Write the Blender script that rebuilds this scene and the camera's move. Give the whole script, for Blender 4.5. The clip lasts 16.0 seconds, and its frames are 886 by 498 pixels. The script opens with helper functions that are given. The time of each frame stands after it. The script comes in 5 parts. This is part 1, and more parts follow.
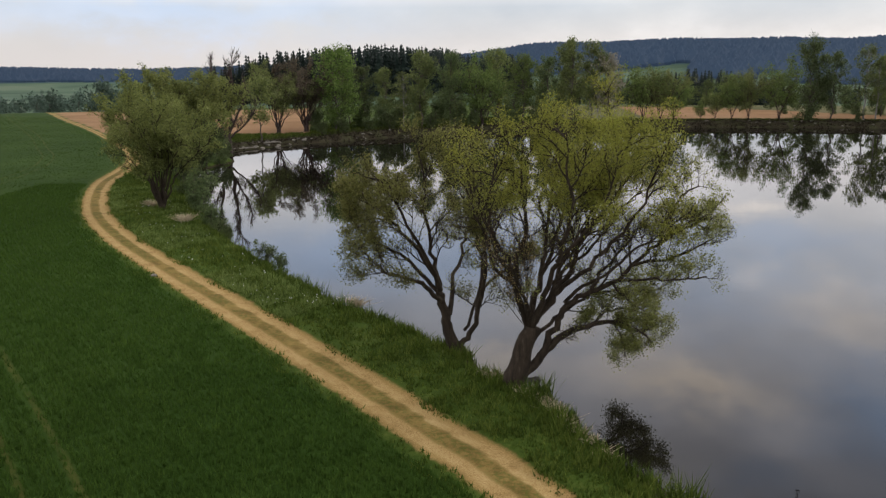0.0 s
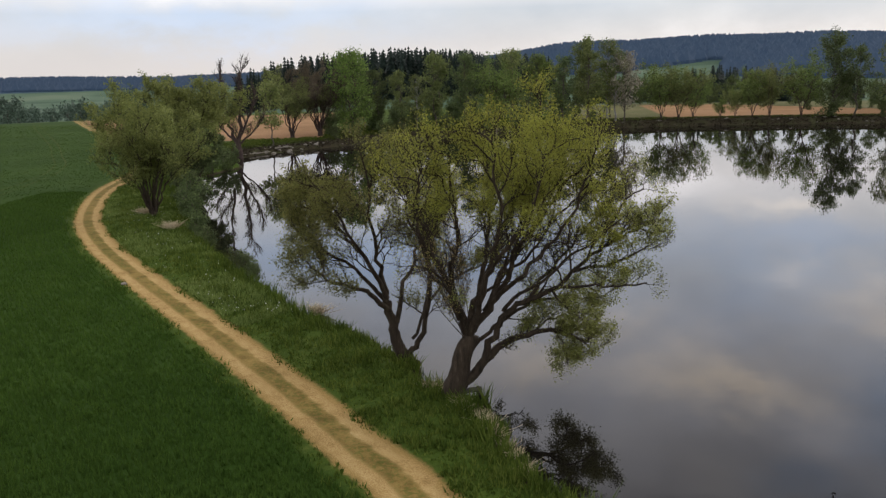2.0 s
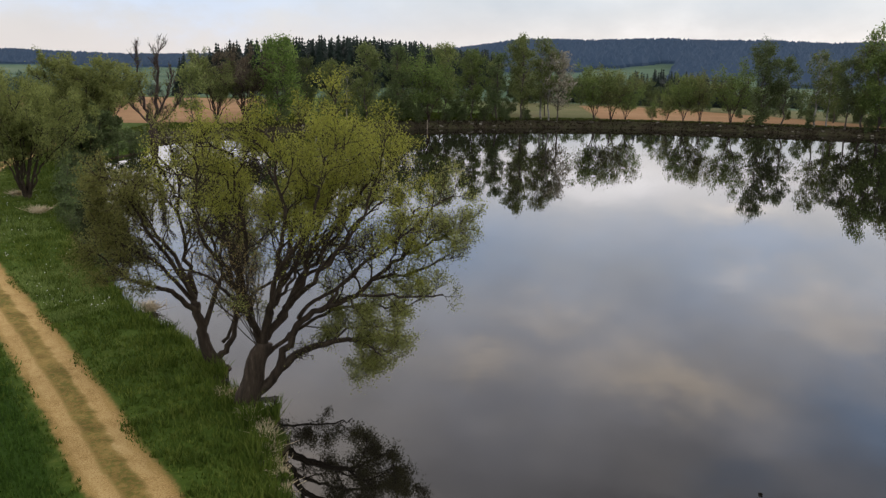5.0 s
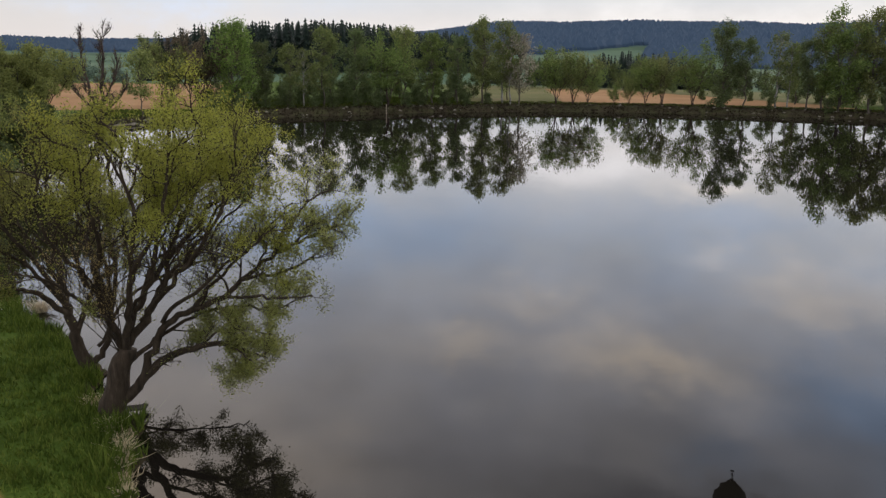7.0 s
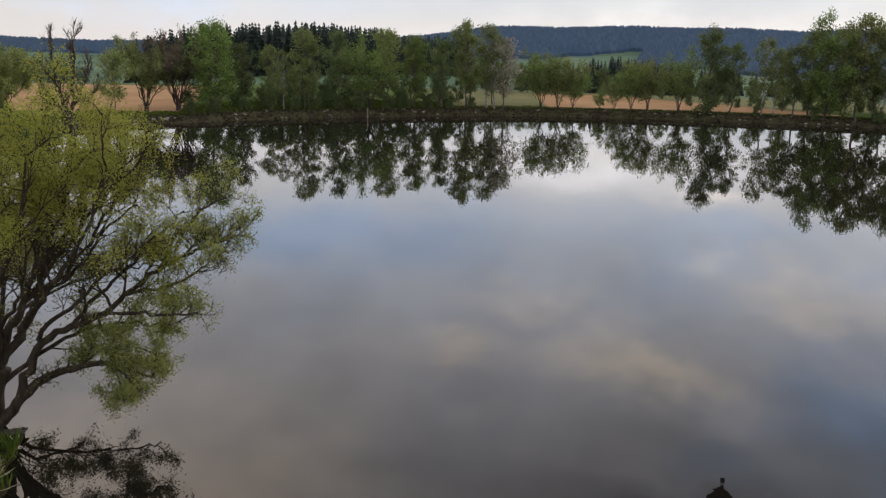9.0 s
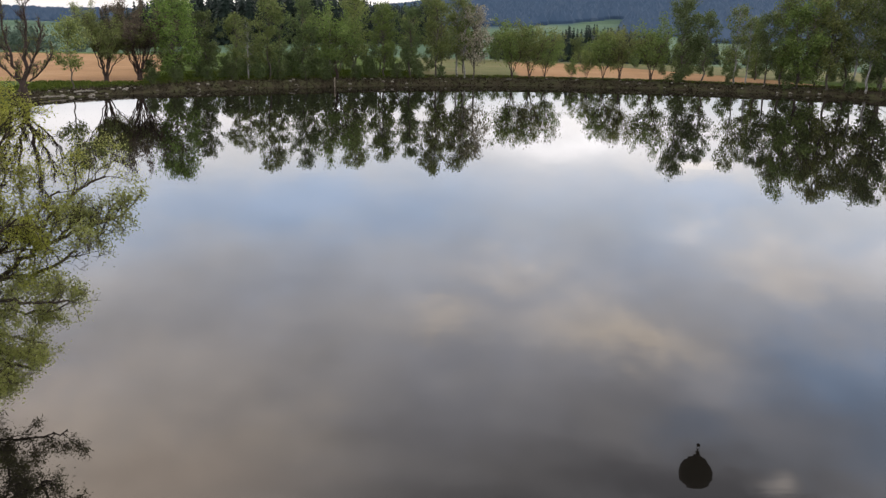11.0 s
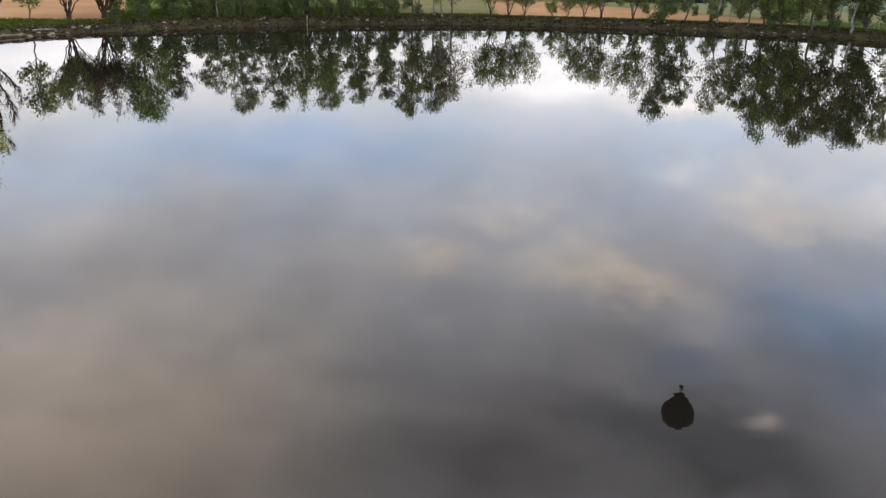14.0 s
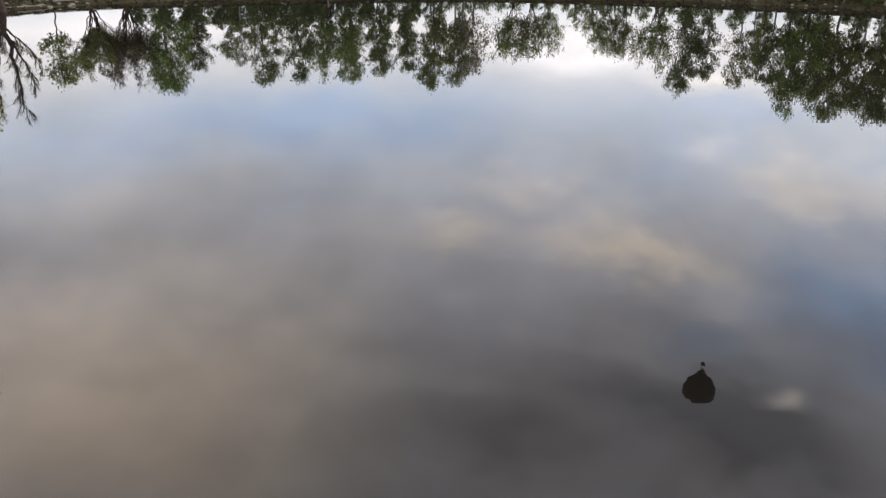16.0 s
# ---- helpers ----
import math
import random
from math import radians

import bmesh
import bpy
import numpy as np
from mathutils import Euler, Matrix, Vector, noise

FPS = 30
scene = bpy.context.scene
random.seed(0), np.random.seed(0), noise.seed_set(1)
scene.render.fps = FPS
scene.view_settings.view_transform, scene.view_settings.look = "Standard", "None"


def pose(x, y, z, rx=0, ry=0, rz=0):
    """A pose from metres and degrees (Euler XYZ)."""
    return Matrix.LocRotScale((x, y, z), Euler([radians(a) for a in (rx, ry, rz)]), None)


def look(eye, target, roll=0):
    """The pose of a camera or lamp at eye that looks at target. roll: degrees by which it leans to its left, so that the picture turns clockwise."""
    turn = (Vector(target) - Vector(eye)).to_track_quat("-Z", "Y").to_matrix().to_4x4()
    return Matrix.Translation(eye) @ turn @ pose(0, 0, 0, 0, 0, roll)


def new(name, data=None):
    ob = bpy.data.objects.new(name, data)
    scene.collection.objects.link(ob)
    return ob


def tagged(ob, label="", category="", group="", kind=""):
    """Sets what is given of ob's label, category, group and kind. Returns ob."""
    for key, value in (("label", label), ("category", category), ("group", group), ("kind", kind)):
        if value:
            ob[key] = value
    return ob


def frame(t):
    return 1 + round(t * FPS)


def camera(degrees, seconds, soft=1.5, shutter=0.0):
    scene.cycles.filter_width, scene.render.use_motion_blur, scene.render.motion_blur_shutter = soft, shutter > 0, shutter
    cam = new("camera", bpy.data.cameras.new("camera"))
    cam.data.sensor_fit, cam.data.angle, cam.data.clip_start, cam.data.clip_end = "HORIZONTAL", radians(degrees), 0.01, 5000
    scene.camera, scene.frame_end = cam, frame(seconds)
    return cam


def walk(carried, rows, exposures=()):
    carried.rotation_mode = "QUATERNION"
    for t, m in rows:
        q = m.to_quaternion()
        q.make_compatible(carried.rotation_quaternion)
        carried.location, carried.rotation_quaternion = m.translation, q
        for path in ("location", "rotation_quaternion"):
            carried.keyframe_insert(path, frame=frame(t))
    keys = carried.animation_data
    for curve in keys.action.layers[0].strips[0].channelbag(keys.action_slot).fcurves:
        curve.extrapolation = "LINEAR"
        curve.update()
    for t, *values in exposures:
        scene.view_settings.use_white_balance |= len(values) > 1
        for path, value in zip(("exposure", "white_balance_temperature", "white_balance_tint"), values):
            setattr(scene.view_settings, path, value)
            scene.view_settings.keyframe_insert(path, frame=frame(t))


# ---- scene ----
cam = camera(55.9, 16.0, soft=1.35)
PATH = [
    (0, (-0.127, -0.388, 13.131), (-0.124, 1.569, 12.718), -0.5),
    (0.5, (0.827, -0.196, 13.145), (0.818, 1.761, 12.736), -0.6),
    (1, (1.802, 0.015, 13.158), (1.779, 1.972, 12.746), -0.7),
    (1.5, (2.834, 0.233, 13.153), (2.798, 2.189, 12.741), -0.7),
    (2, (3.905, 0.479, 13.135), (3.827, 2.436, 12.727), -1.6),
    (2.5, (5.013, 0.798, 13.118), (4.945, 2.754, 12.708), -1.4),
    (3, (6.006, 1.108, 13.131), (5.996, 3.065, 12.715), 0.1),
    (3.5, (6.992, 1.383, 13.18), (7.007, 3.337, 12.757), 0.3),
    (3.7, (7.391, 1.495, 13.191), (7.408, 3.45, 12.767), 0.3),
    (6, (11.997, 2.843, 13.429), (12.036, 4.793, 12.989), 1.7),
    (6.5, (12.98, 3.29, 13.468), (13.029, 5.234, 13.001), -0.3),
    (7, (13.917, 3.83, 13.493), (13.999, 5.774, 13.029), 0.8),
    (7.5, (14.813, 4.42, 13.435), (14.883, 6.364, 12.972), 1.0),
    (8, (15.663, 5.038, 13.376), (15.745, 6.983, 12.917), 1.2),
    (8.5, (16.458, 5.624, 13.326), (16.537, 7.57, 12.868), 1.3),
    (8.7, (16.757, 5.812, 13.322), (16.841, 7.758, 12.868), 1.3),
    (10.8, (19.853, 7.443, 13.362), (19.964, 9.378, 12.869), 1.2),
    (11, (20.147, 7.588, 13.366), (20.279, 9.514, 12.843), 1.3),
    (11.5, (20.833, 7.914, 13.387), (20.979, 9.822, 12.805), 1.9),
    (12, (21.609, 8.28, 13.396), (21.767, 10.181, 12.794), 1.9),
    (12.5, (22.223, 8.612, 13.391), (22.404, 10.51, 12.789), 1.6),
    (13, (22.699, 8.947, 13.383), (22.866, 10.848, 12.783), 1.8),
    (13.5, (23.058, 9.279, 13.374), (23.265, 11.164, 12.739), 1.4),
    (14, (23.31, 9.546, 13.368), (23.464, 11.429, 12.712), 1.5),
    (14.5, (23.497, 9.799, 13.364), (23.673, 11.685, 12.723), 2.1),
    (15, (23.646, 10.039, 13.361), (23.799, 11.93, 12.73), 1.8),
    (15.5, (23.783, 10.283, 13.359), (23.933, 12.175, 12.73), 1.8),
    (16, (23.92, 10.531, 13.359), (24.02, 12.395, 12.642), 1.5),
]
walk(cam, [(t, look(eye, target, roll)) for t, eye, target, roll in PATH],
     exposures=[(0, -0.06), (2, -0.05), (3.7, 0.01), (8.7, 0.02), (11, 0.47), (12, 0.58), (13, 0.58), (16, 0.58)])

# ---------------------------------------------------------------- world, sun, exposure
SUN_AZ, SUN_EL = 58.0, 24.0


def build_world():
    w = bpy.data.worlds.new("evening_sky")
    scene.world = w
    w.use_nodes = True
    nt = w.node_tree
    nt.nodes.clear()
    N, L = nt.nodes.new, nt.links.new

    def math_node(op, a, b=None, c=None):
        n = N("ShaderNodeMath")
        n.operation = op
        for i, v in enumerate((a, b, c)):
            if v is None:
                continue
            if isinstance(v, (int, float)):
                n.inputs[i].default_value = v
            else:
                L(v, n.inputs[i])
        return n.outputs[0]

    def mix(fac, a, b, mode="MIX"):
        n = N("ShaderNodeMix")
        n.data_type, n.blend_type = "RGBA", mode
        for i, v in ((0, fac), (6, a), (7, b)):
            if isinstance(v, (int, float)):
                n.inputs[i].default_value = v
            elif isinstance(v, tuple):
                n.inputs[i].default_value = (*v, 1)
            else:
                L(v, n.inputs[i])
        return n.outputs[2]

    tc = N("ShaderNodeTexCoord")
    sep = N("ShaderNodeSeparateXYZ")
    L(tc.outputs["Generated"], sep.inputs[0])
    x, y, z = sep.outputs
    zc = math_node("MAXIMUM", z, 0.0)
    el = math_node("MULTIPLY", math_node("ARCSINE", math_node("MINIMUM", zc, 1.0)), 57.2958)
    az = math_node("MULTIPLY", math_node("ARCTAN2", x, y), 57.2958)
    # the cloud deck's billows, a little wider than high
    comb = N("ShaderNodeCombineXYZ")
    L(math_node("MULTIPLY", az, 0.065), comb.inputs[0])
    L(math_node("MULTIPLY", el, 0.115), comb.inputs[1])

    def cloud_noise(scale, detail, offset, rough=0.5):
        mp = N("ShaderNodeMapping")
        mp.inputs["Location"].default_value = offset
        mp.inputs["Rotation"].default_value = (0, 0, radians(-28))
        L(comb.outputs[0], mp.inputs[0])
        n = N("ShaderNodeTexNoise")
        n.inputs["Scale"].default_value, n.inputs["Detail"].default_value = scale, detail
        n.inputs["Roughness"].default_value = rough
        L(mp.outputs[0], n.inputs["Vector"])
        return n.outputs["Fac"]

    wa = math_node("MULTIPLY", math_node("SUBTRACT", cloud_noise(2.0, 6, (3, 1, 0), 0.6), 0.5), 9.0)
    we = math_node("MULTIPLY", math_node("SUBTRACT", cloud_noise(2.3, 6, (9, 4, 2), 0.6), 0.5), 6.5)
    azw, elw = math_node("ADD", az, wa), math_node("ADD", el, we)

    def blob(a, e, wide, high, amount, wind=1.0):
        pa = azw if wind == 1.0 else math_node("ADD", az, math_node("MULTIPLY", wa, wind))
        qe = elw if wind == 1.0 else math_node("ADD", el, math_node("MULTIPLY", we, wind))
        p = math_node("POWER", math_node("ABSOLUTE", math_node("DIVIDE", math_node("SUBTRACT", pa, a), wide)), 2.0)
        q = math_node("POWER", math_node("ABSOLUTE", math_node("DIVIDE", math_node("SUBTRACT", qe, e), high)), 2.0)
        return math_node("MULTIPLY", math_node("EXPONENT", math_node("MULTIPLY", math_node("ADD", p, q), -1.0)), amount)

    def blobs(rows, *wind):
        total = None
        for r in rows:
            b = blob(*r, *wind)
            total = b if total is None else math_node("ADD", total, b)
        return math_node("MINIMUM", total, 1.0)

    ramp = N("ShaderNodeValToRGB")
    cr = ramp.color_ramp
    stops = SKY_STOPS
    while len(cr.elements) < len(stops):
        cr.elements.new(0.5)
    for e, (deg, col) in zip(cr.elements, stops):
        e.position, e.color = deg / 90, (*[c / 2.0 for c in col], 1)
    L(math_node("DIVIDE", el, 90.0), ramp.inputs[0])
    base = mix(1.0, ramp.outputs[0], (2.0, 2.0, 2.0), "MULTIPLY")
    n1 = cloud_noise(1.5, 6, (0, 0, 0), 0.55)
    mr = N("ShaderNodeMapRange")
    mr.inputs["From Min"].default_value, mr.inputs["From Max"].default_value = 0.36, 0.66
    L(n1, mr.inputs["Value"])
    sky = mix(math_node("MULTIPLY", mr.outputs[0], math_node("MINIMUM", math_node("MULTIPLY", el, 0.035), 0.34)), base, (1.45, 1.32, 1.18))
    n2 = math_node("MULTIPLY_ADD", math_node("SUBTRACT", cloud_noise(1.7, 6, (5, 7, 1), 0.55), 0.5), math_node("MINIMUM", math_node("MULTIPLY", el, 0.045), 0.75), 1.0)
    grey = N("ShaderNodeCombineXYZ")
    for i in range(3):
        L(n2, grey.inputs[i])
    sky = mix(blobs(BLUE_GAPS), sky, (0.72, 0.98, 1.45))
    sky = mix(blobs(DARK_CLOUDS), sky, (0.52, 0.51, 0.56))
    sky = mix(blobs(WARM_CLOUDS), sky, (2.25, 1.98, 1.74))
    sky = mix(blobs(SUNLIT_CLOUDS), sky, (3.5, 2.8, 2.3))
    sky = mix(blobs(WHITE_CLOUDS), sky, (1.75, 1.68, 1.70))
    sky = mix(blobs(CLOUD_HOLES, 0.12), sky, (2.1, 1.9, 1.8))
    sky = mix(1.0, sky, grey.outputs[0], "MULTIPLY")
    nish = N("ShaderNodeTexSky")
    nish.sky_type, nish.sun_disc = "NISHITA", False
    nish.sun_elevation, nish.sun_rotation = radians(SUN_EL), radians(SUN_AZ)
    clear = N("ShaderNodeBackground")
    clear.inputs["Strength"].default_value = 0.05
    L(nish.outputs[0], clear.inputs[0])
    deck = N("ShaderNodeBackground")
    deck.inputs["Strength"].default_value = DECK
    L(sky, deck.inputs[0])
    add = N("ShaderNodeMixShader")
    add.inputs[0].default_value = 0.86
    L(clear.outputs[0], add.inputs[1])
    L(deck.outputs[0], add.inputs[2])
    out = N("ShaderNodeOutputWorld")
    L(add.outputs[0], out.inputs[0])


# elevation in degrees, radiance of the cloud deck
DECK = 1.12
SKY_STOPS = [(0, (0.80, 0.74, 0.72)), (2.0, (0.72, 0.69, 0.69)), (4.2, (0.62, 0.67, 0.74)), (6.5, (1.15, 1.10, 1.12)), (9, (1.08, 1.09, 1.16)),
             (13, (0.98, 1.13, 1.42)), (20, (1.22, 1.24, 1.40)), (30, (1.42, 1.38, 1.48)), (42, (1.3, 1.3, 1.4)), (60, (0.72, 0.75, 0.82)), (90, (0.6, 0.65, 0.75))]
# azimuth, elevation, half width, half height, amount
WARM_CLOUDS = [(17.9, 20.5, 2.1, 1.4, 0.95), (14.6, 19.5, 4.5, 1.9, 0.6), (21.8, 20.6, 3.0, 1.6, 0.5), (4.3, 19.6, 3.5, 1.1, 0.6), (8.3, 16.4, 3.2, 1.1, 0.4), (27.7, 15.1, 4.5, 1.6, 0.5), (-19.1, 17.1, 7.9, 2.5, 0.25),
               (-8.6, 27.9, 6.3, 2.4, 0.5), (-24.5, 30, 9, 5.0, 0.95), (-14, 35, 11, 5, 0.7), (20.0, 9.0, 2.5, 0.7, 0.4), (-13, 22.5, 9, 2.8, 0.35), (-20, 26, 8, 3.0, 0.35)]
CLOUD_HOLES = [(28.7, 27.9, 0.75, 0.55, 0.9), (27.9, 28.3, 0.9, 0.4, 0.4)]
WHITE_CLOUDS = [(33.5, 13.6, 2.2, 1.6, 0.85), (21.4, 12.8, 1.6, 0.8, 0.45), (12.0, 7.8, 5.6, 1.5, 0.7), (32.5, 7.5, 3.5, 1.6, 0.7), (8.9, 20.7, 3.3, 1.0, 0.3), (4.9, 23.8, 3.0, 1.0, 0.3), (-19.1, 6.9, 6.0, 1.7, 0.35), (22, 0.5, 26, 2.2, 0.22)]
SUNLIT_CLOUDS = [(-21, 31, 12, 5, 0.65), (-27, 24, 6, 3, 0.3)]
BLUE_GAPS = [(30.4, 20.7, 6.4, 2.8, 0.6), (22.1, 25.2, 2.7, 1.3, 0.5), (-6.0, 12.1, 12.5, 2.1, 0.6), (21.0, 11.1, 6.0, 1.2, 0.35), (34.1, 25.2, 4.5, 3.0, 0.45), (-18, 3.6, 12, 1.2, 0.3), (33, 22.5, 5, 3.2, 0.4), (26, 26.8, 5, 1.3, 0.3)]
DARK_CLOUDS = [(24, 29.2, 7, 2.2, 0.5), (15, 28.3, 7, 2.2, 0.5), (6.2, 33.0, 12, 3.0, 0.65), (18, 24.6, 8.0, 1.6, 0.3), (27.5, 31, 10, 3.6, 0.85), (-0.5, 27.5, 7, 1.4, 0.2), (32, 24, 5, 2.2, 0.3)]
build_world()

sun = new("sun", bpy.data.lights.new("sun", "SUN"))
sun.data.energy, sun.data.angle, sun.data.color = 0.8, radians(25), (1.0, 0.93, 0.82)
sun.matrix_world = look((0, 0, 60), Vector((0, 0, 60)) - Vector((math.sin(radians(SUN_AZ)) * math.cos(radians(SUN_EL)), math.cos(radians(SUN_AZ)) * math.cos(radians(SUN_EL)), math.sin(radians(SUN_EL)))))


# ---------------------------------------------------------------- materials
def material(name):
    m = bpy.data.materials.new(name)
    m.use_nodes = True
    nt = m.node_tree
    nt.nodes.clear()
    return m, nt, nt.nodes.new, nt.links.new


def set_ramp(node, stops):
    cr = node.color_ramp
    while len(cr.elements) < len(stops):
        cr.elements.new(0.5)
    for e, (p, c) in zip(cr.elements, stops):
        e.position, e.color = p, (*c, 1)


def leaf_material(name, dark, mid, light, through_light=0.3, rough=0.55):
    """Leaves: each leaf its own tone, with patches of older and younger growth, and some light through the blade."""
    m, nt, N, L = material(name)
    geo = N("ShaderNodeNewGeometry")
    info = N("ShaderNodeObjectInfo")
    tc = N("ShaderNodeTexCoord")
    noise_a = N("ShaderNodeTexNoise")
    noise_a.inputs["Scale"].default_value, noise_a.inputs["Detail"].default_value = 0.55, 3
    L(tc.outputs["Object"], noise_a.inputs["Vector"])
    mixv = N("ShaderNodeMath")
    mixv.operation = "MULTIPLY_ADD"
    mixv.inputs[1].default_value = 0.45
    L(geo.outputs["Random Per Island"], mixv.inputs[0])
    mul = N("ShaderNodeMath")
    mul.operation = "MULTIPLY"
    mul.inputs[1].default_value = 0.5
    L(noise_a.outputs["Fac"], mul.inputs[0])
    L(mul.outputs[0], mixv.inputs[2])
    ramp = N("ShaderNodeValToRGB")
    set_ramp(ramp, [(0.15, dark), (0.48, mid), (0.85, light)])
    L(mixv.outputs[0], ramp.inputs[0])
    hs = N("ShaderNodeHueSaturation")
    sh = N("ShaderNodeMath")
    sh.operation = "MULTIPLY_ADD"
    sh.inputs[1].default_value, sh.inputs[2].default_value = 0.016, 0.492
    L(info.outputs["Random"], sh.inputs[0])
    L(sh.outputs[0], hs.inputs["Hue"])
    sv = N("ShaderNodeMath")
    sv.operation = "MULTIPLY_ADD"
    sv.inputs[1].default_value, sv.inputs[2].default_value = 0.35, 0.82
    L(info.outputs["Random"], sv.inputs[0])
    L(sv.outputs[0], hs.inputs["Value"])
    L(ramp.outputs[0], hs.inputs["Color"])
    d = N("ShaderNodeBsdfPrincipled")
    d.inputs["Roughness"].default_value = rough
    d.inputs["Specular IOR Level"].default_value = 0.1
    t = N("ShaderNodeBsdfTranslucent")
    L(hs.outputs[0], d.inputs["Base Color"])
    L(hs.outputs[0], t.inputs["Color"])
    ms = N("ShaderNodeMixShader")
    ms.inputs[0].default_value = through_light
    L(d.outputs[0], ms.inputs[1])
    L(t.outputs[0], ms.inputs[2])
    o = N("ShaderNodeOutputMaterial")
    L(ms.outputs[0], o.inputs[0])
    return m


def rough_material(name, stops, scale=3.0, rough=0.9, bump=0.3, bump_scale=14.0, stretch=(1, 1, 1)):
    """A matt surface with large patches, fine grain and relief."""
    m, nt, N, L = material(name)
    tc = N("ShaderNodeTexCoord")
    mp = N("ShaderNodeMapping")
    mp.inputs["Scale"].default_value = stretch
    L(tc.outputs["Object"], mp.inputs[0])
    a = N("ShaderNodeTexNoise")
    a.inputs["Scale"].default_value, a.inputs["Detail"].default_value, a.inputs["Roughness"].default_value = scale, 8, 0.65
    L(mp.outputs[0], a.inputs["Vector"])
    ramp = N("ShaderNodeValToRGB")
    set_ramp(ramp, stops)
    L(a.outputs["Fac"], ramp.inputs[0])
    p = N("ShaderNodeBsdfPrincipled")
    p.inputs["Roughness"].default_value = rough
    p.inputs["Specular IOR Level"].default_value = 0.25
    L(ramp.outputs[0], p.inputs["Base Color"])
    b = N("ShaderNodeTexNoise")
    b.inputs["Scale"].default_value, b.inputs["Detail"].default_value = bump_scale, 5
    L(mp.outputs[0], b.inputs["Vector"])
    bp = N("ShaderNodeBump")
    bp.inputs["Strength"].default_value, bp.inputs["Distance"].default_value = bump, 0.05
    L(b.outputs["Fac"], bp.inputs["Height"])
    L(bp.outputs[0], p.inputs["Normal"])
    o = N("ShaderNodeOutputMaterial")
    L(p.outputs[0], o.inputs[0])
    return m


def water_material():
    m, nt, N, L = material("pond_water")
    p = N("ShaderNodeBsdfPrincipled")
    p.inputs["Base Color"].default_value = (0.0070, 0.0060, 0.0046, 1)
    p.inputs["Roughness"].default_value = 0.008
    p.inputs["IOR"].default_value = 1.335
    tc = N("ShaderNodeTexCoord")
    mp = N("ShaderNodeMapping")
    mp.inputs["Scale"].default_value = (0.35, 1.0, 1.0)
    L(tc.outputs["Object"], mp.inputs[0])
    a = N("ShaderNodeTexNoise")
    a.inputs["Scale"].default_value, a.inputs["Detail"].default_value = 0.9, 3
    L(mp.outputs[0], a.inputs["Vector"])
    b = N("ShaderNodeBump")
    b.inputs["Strength"].default_value, b.inputs["Distance"].default_value = 0.035, 0.05
    L(a.outputs["Fac"], b.inputs["Height"])
    L(b.outputs[0], p.inputs["Normal"])
    o = N("ShaderNodeOutputMaterial")
    L(p.outputs[0], o.inputs[0])
    return m


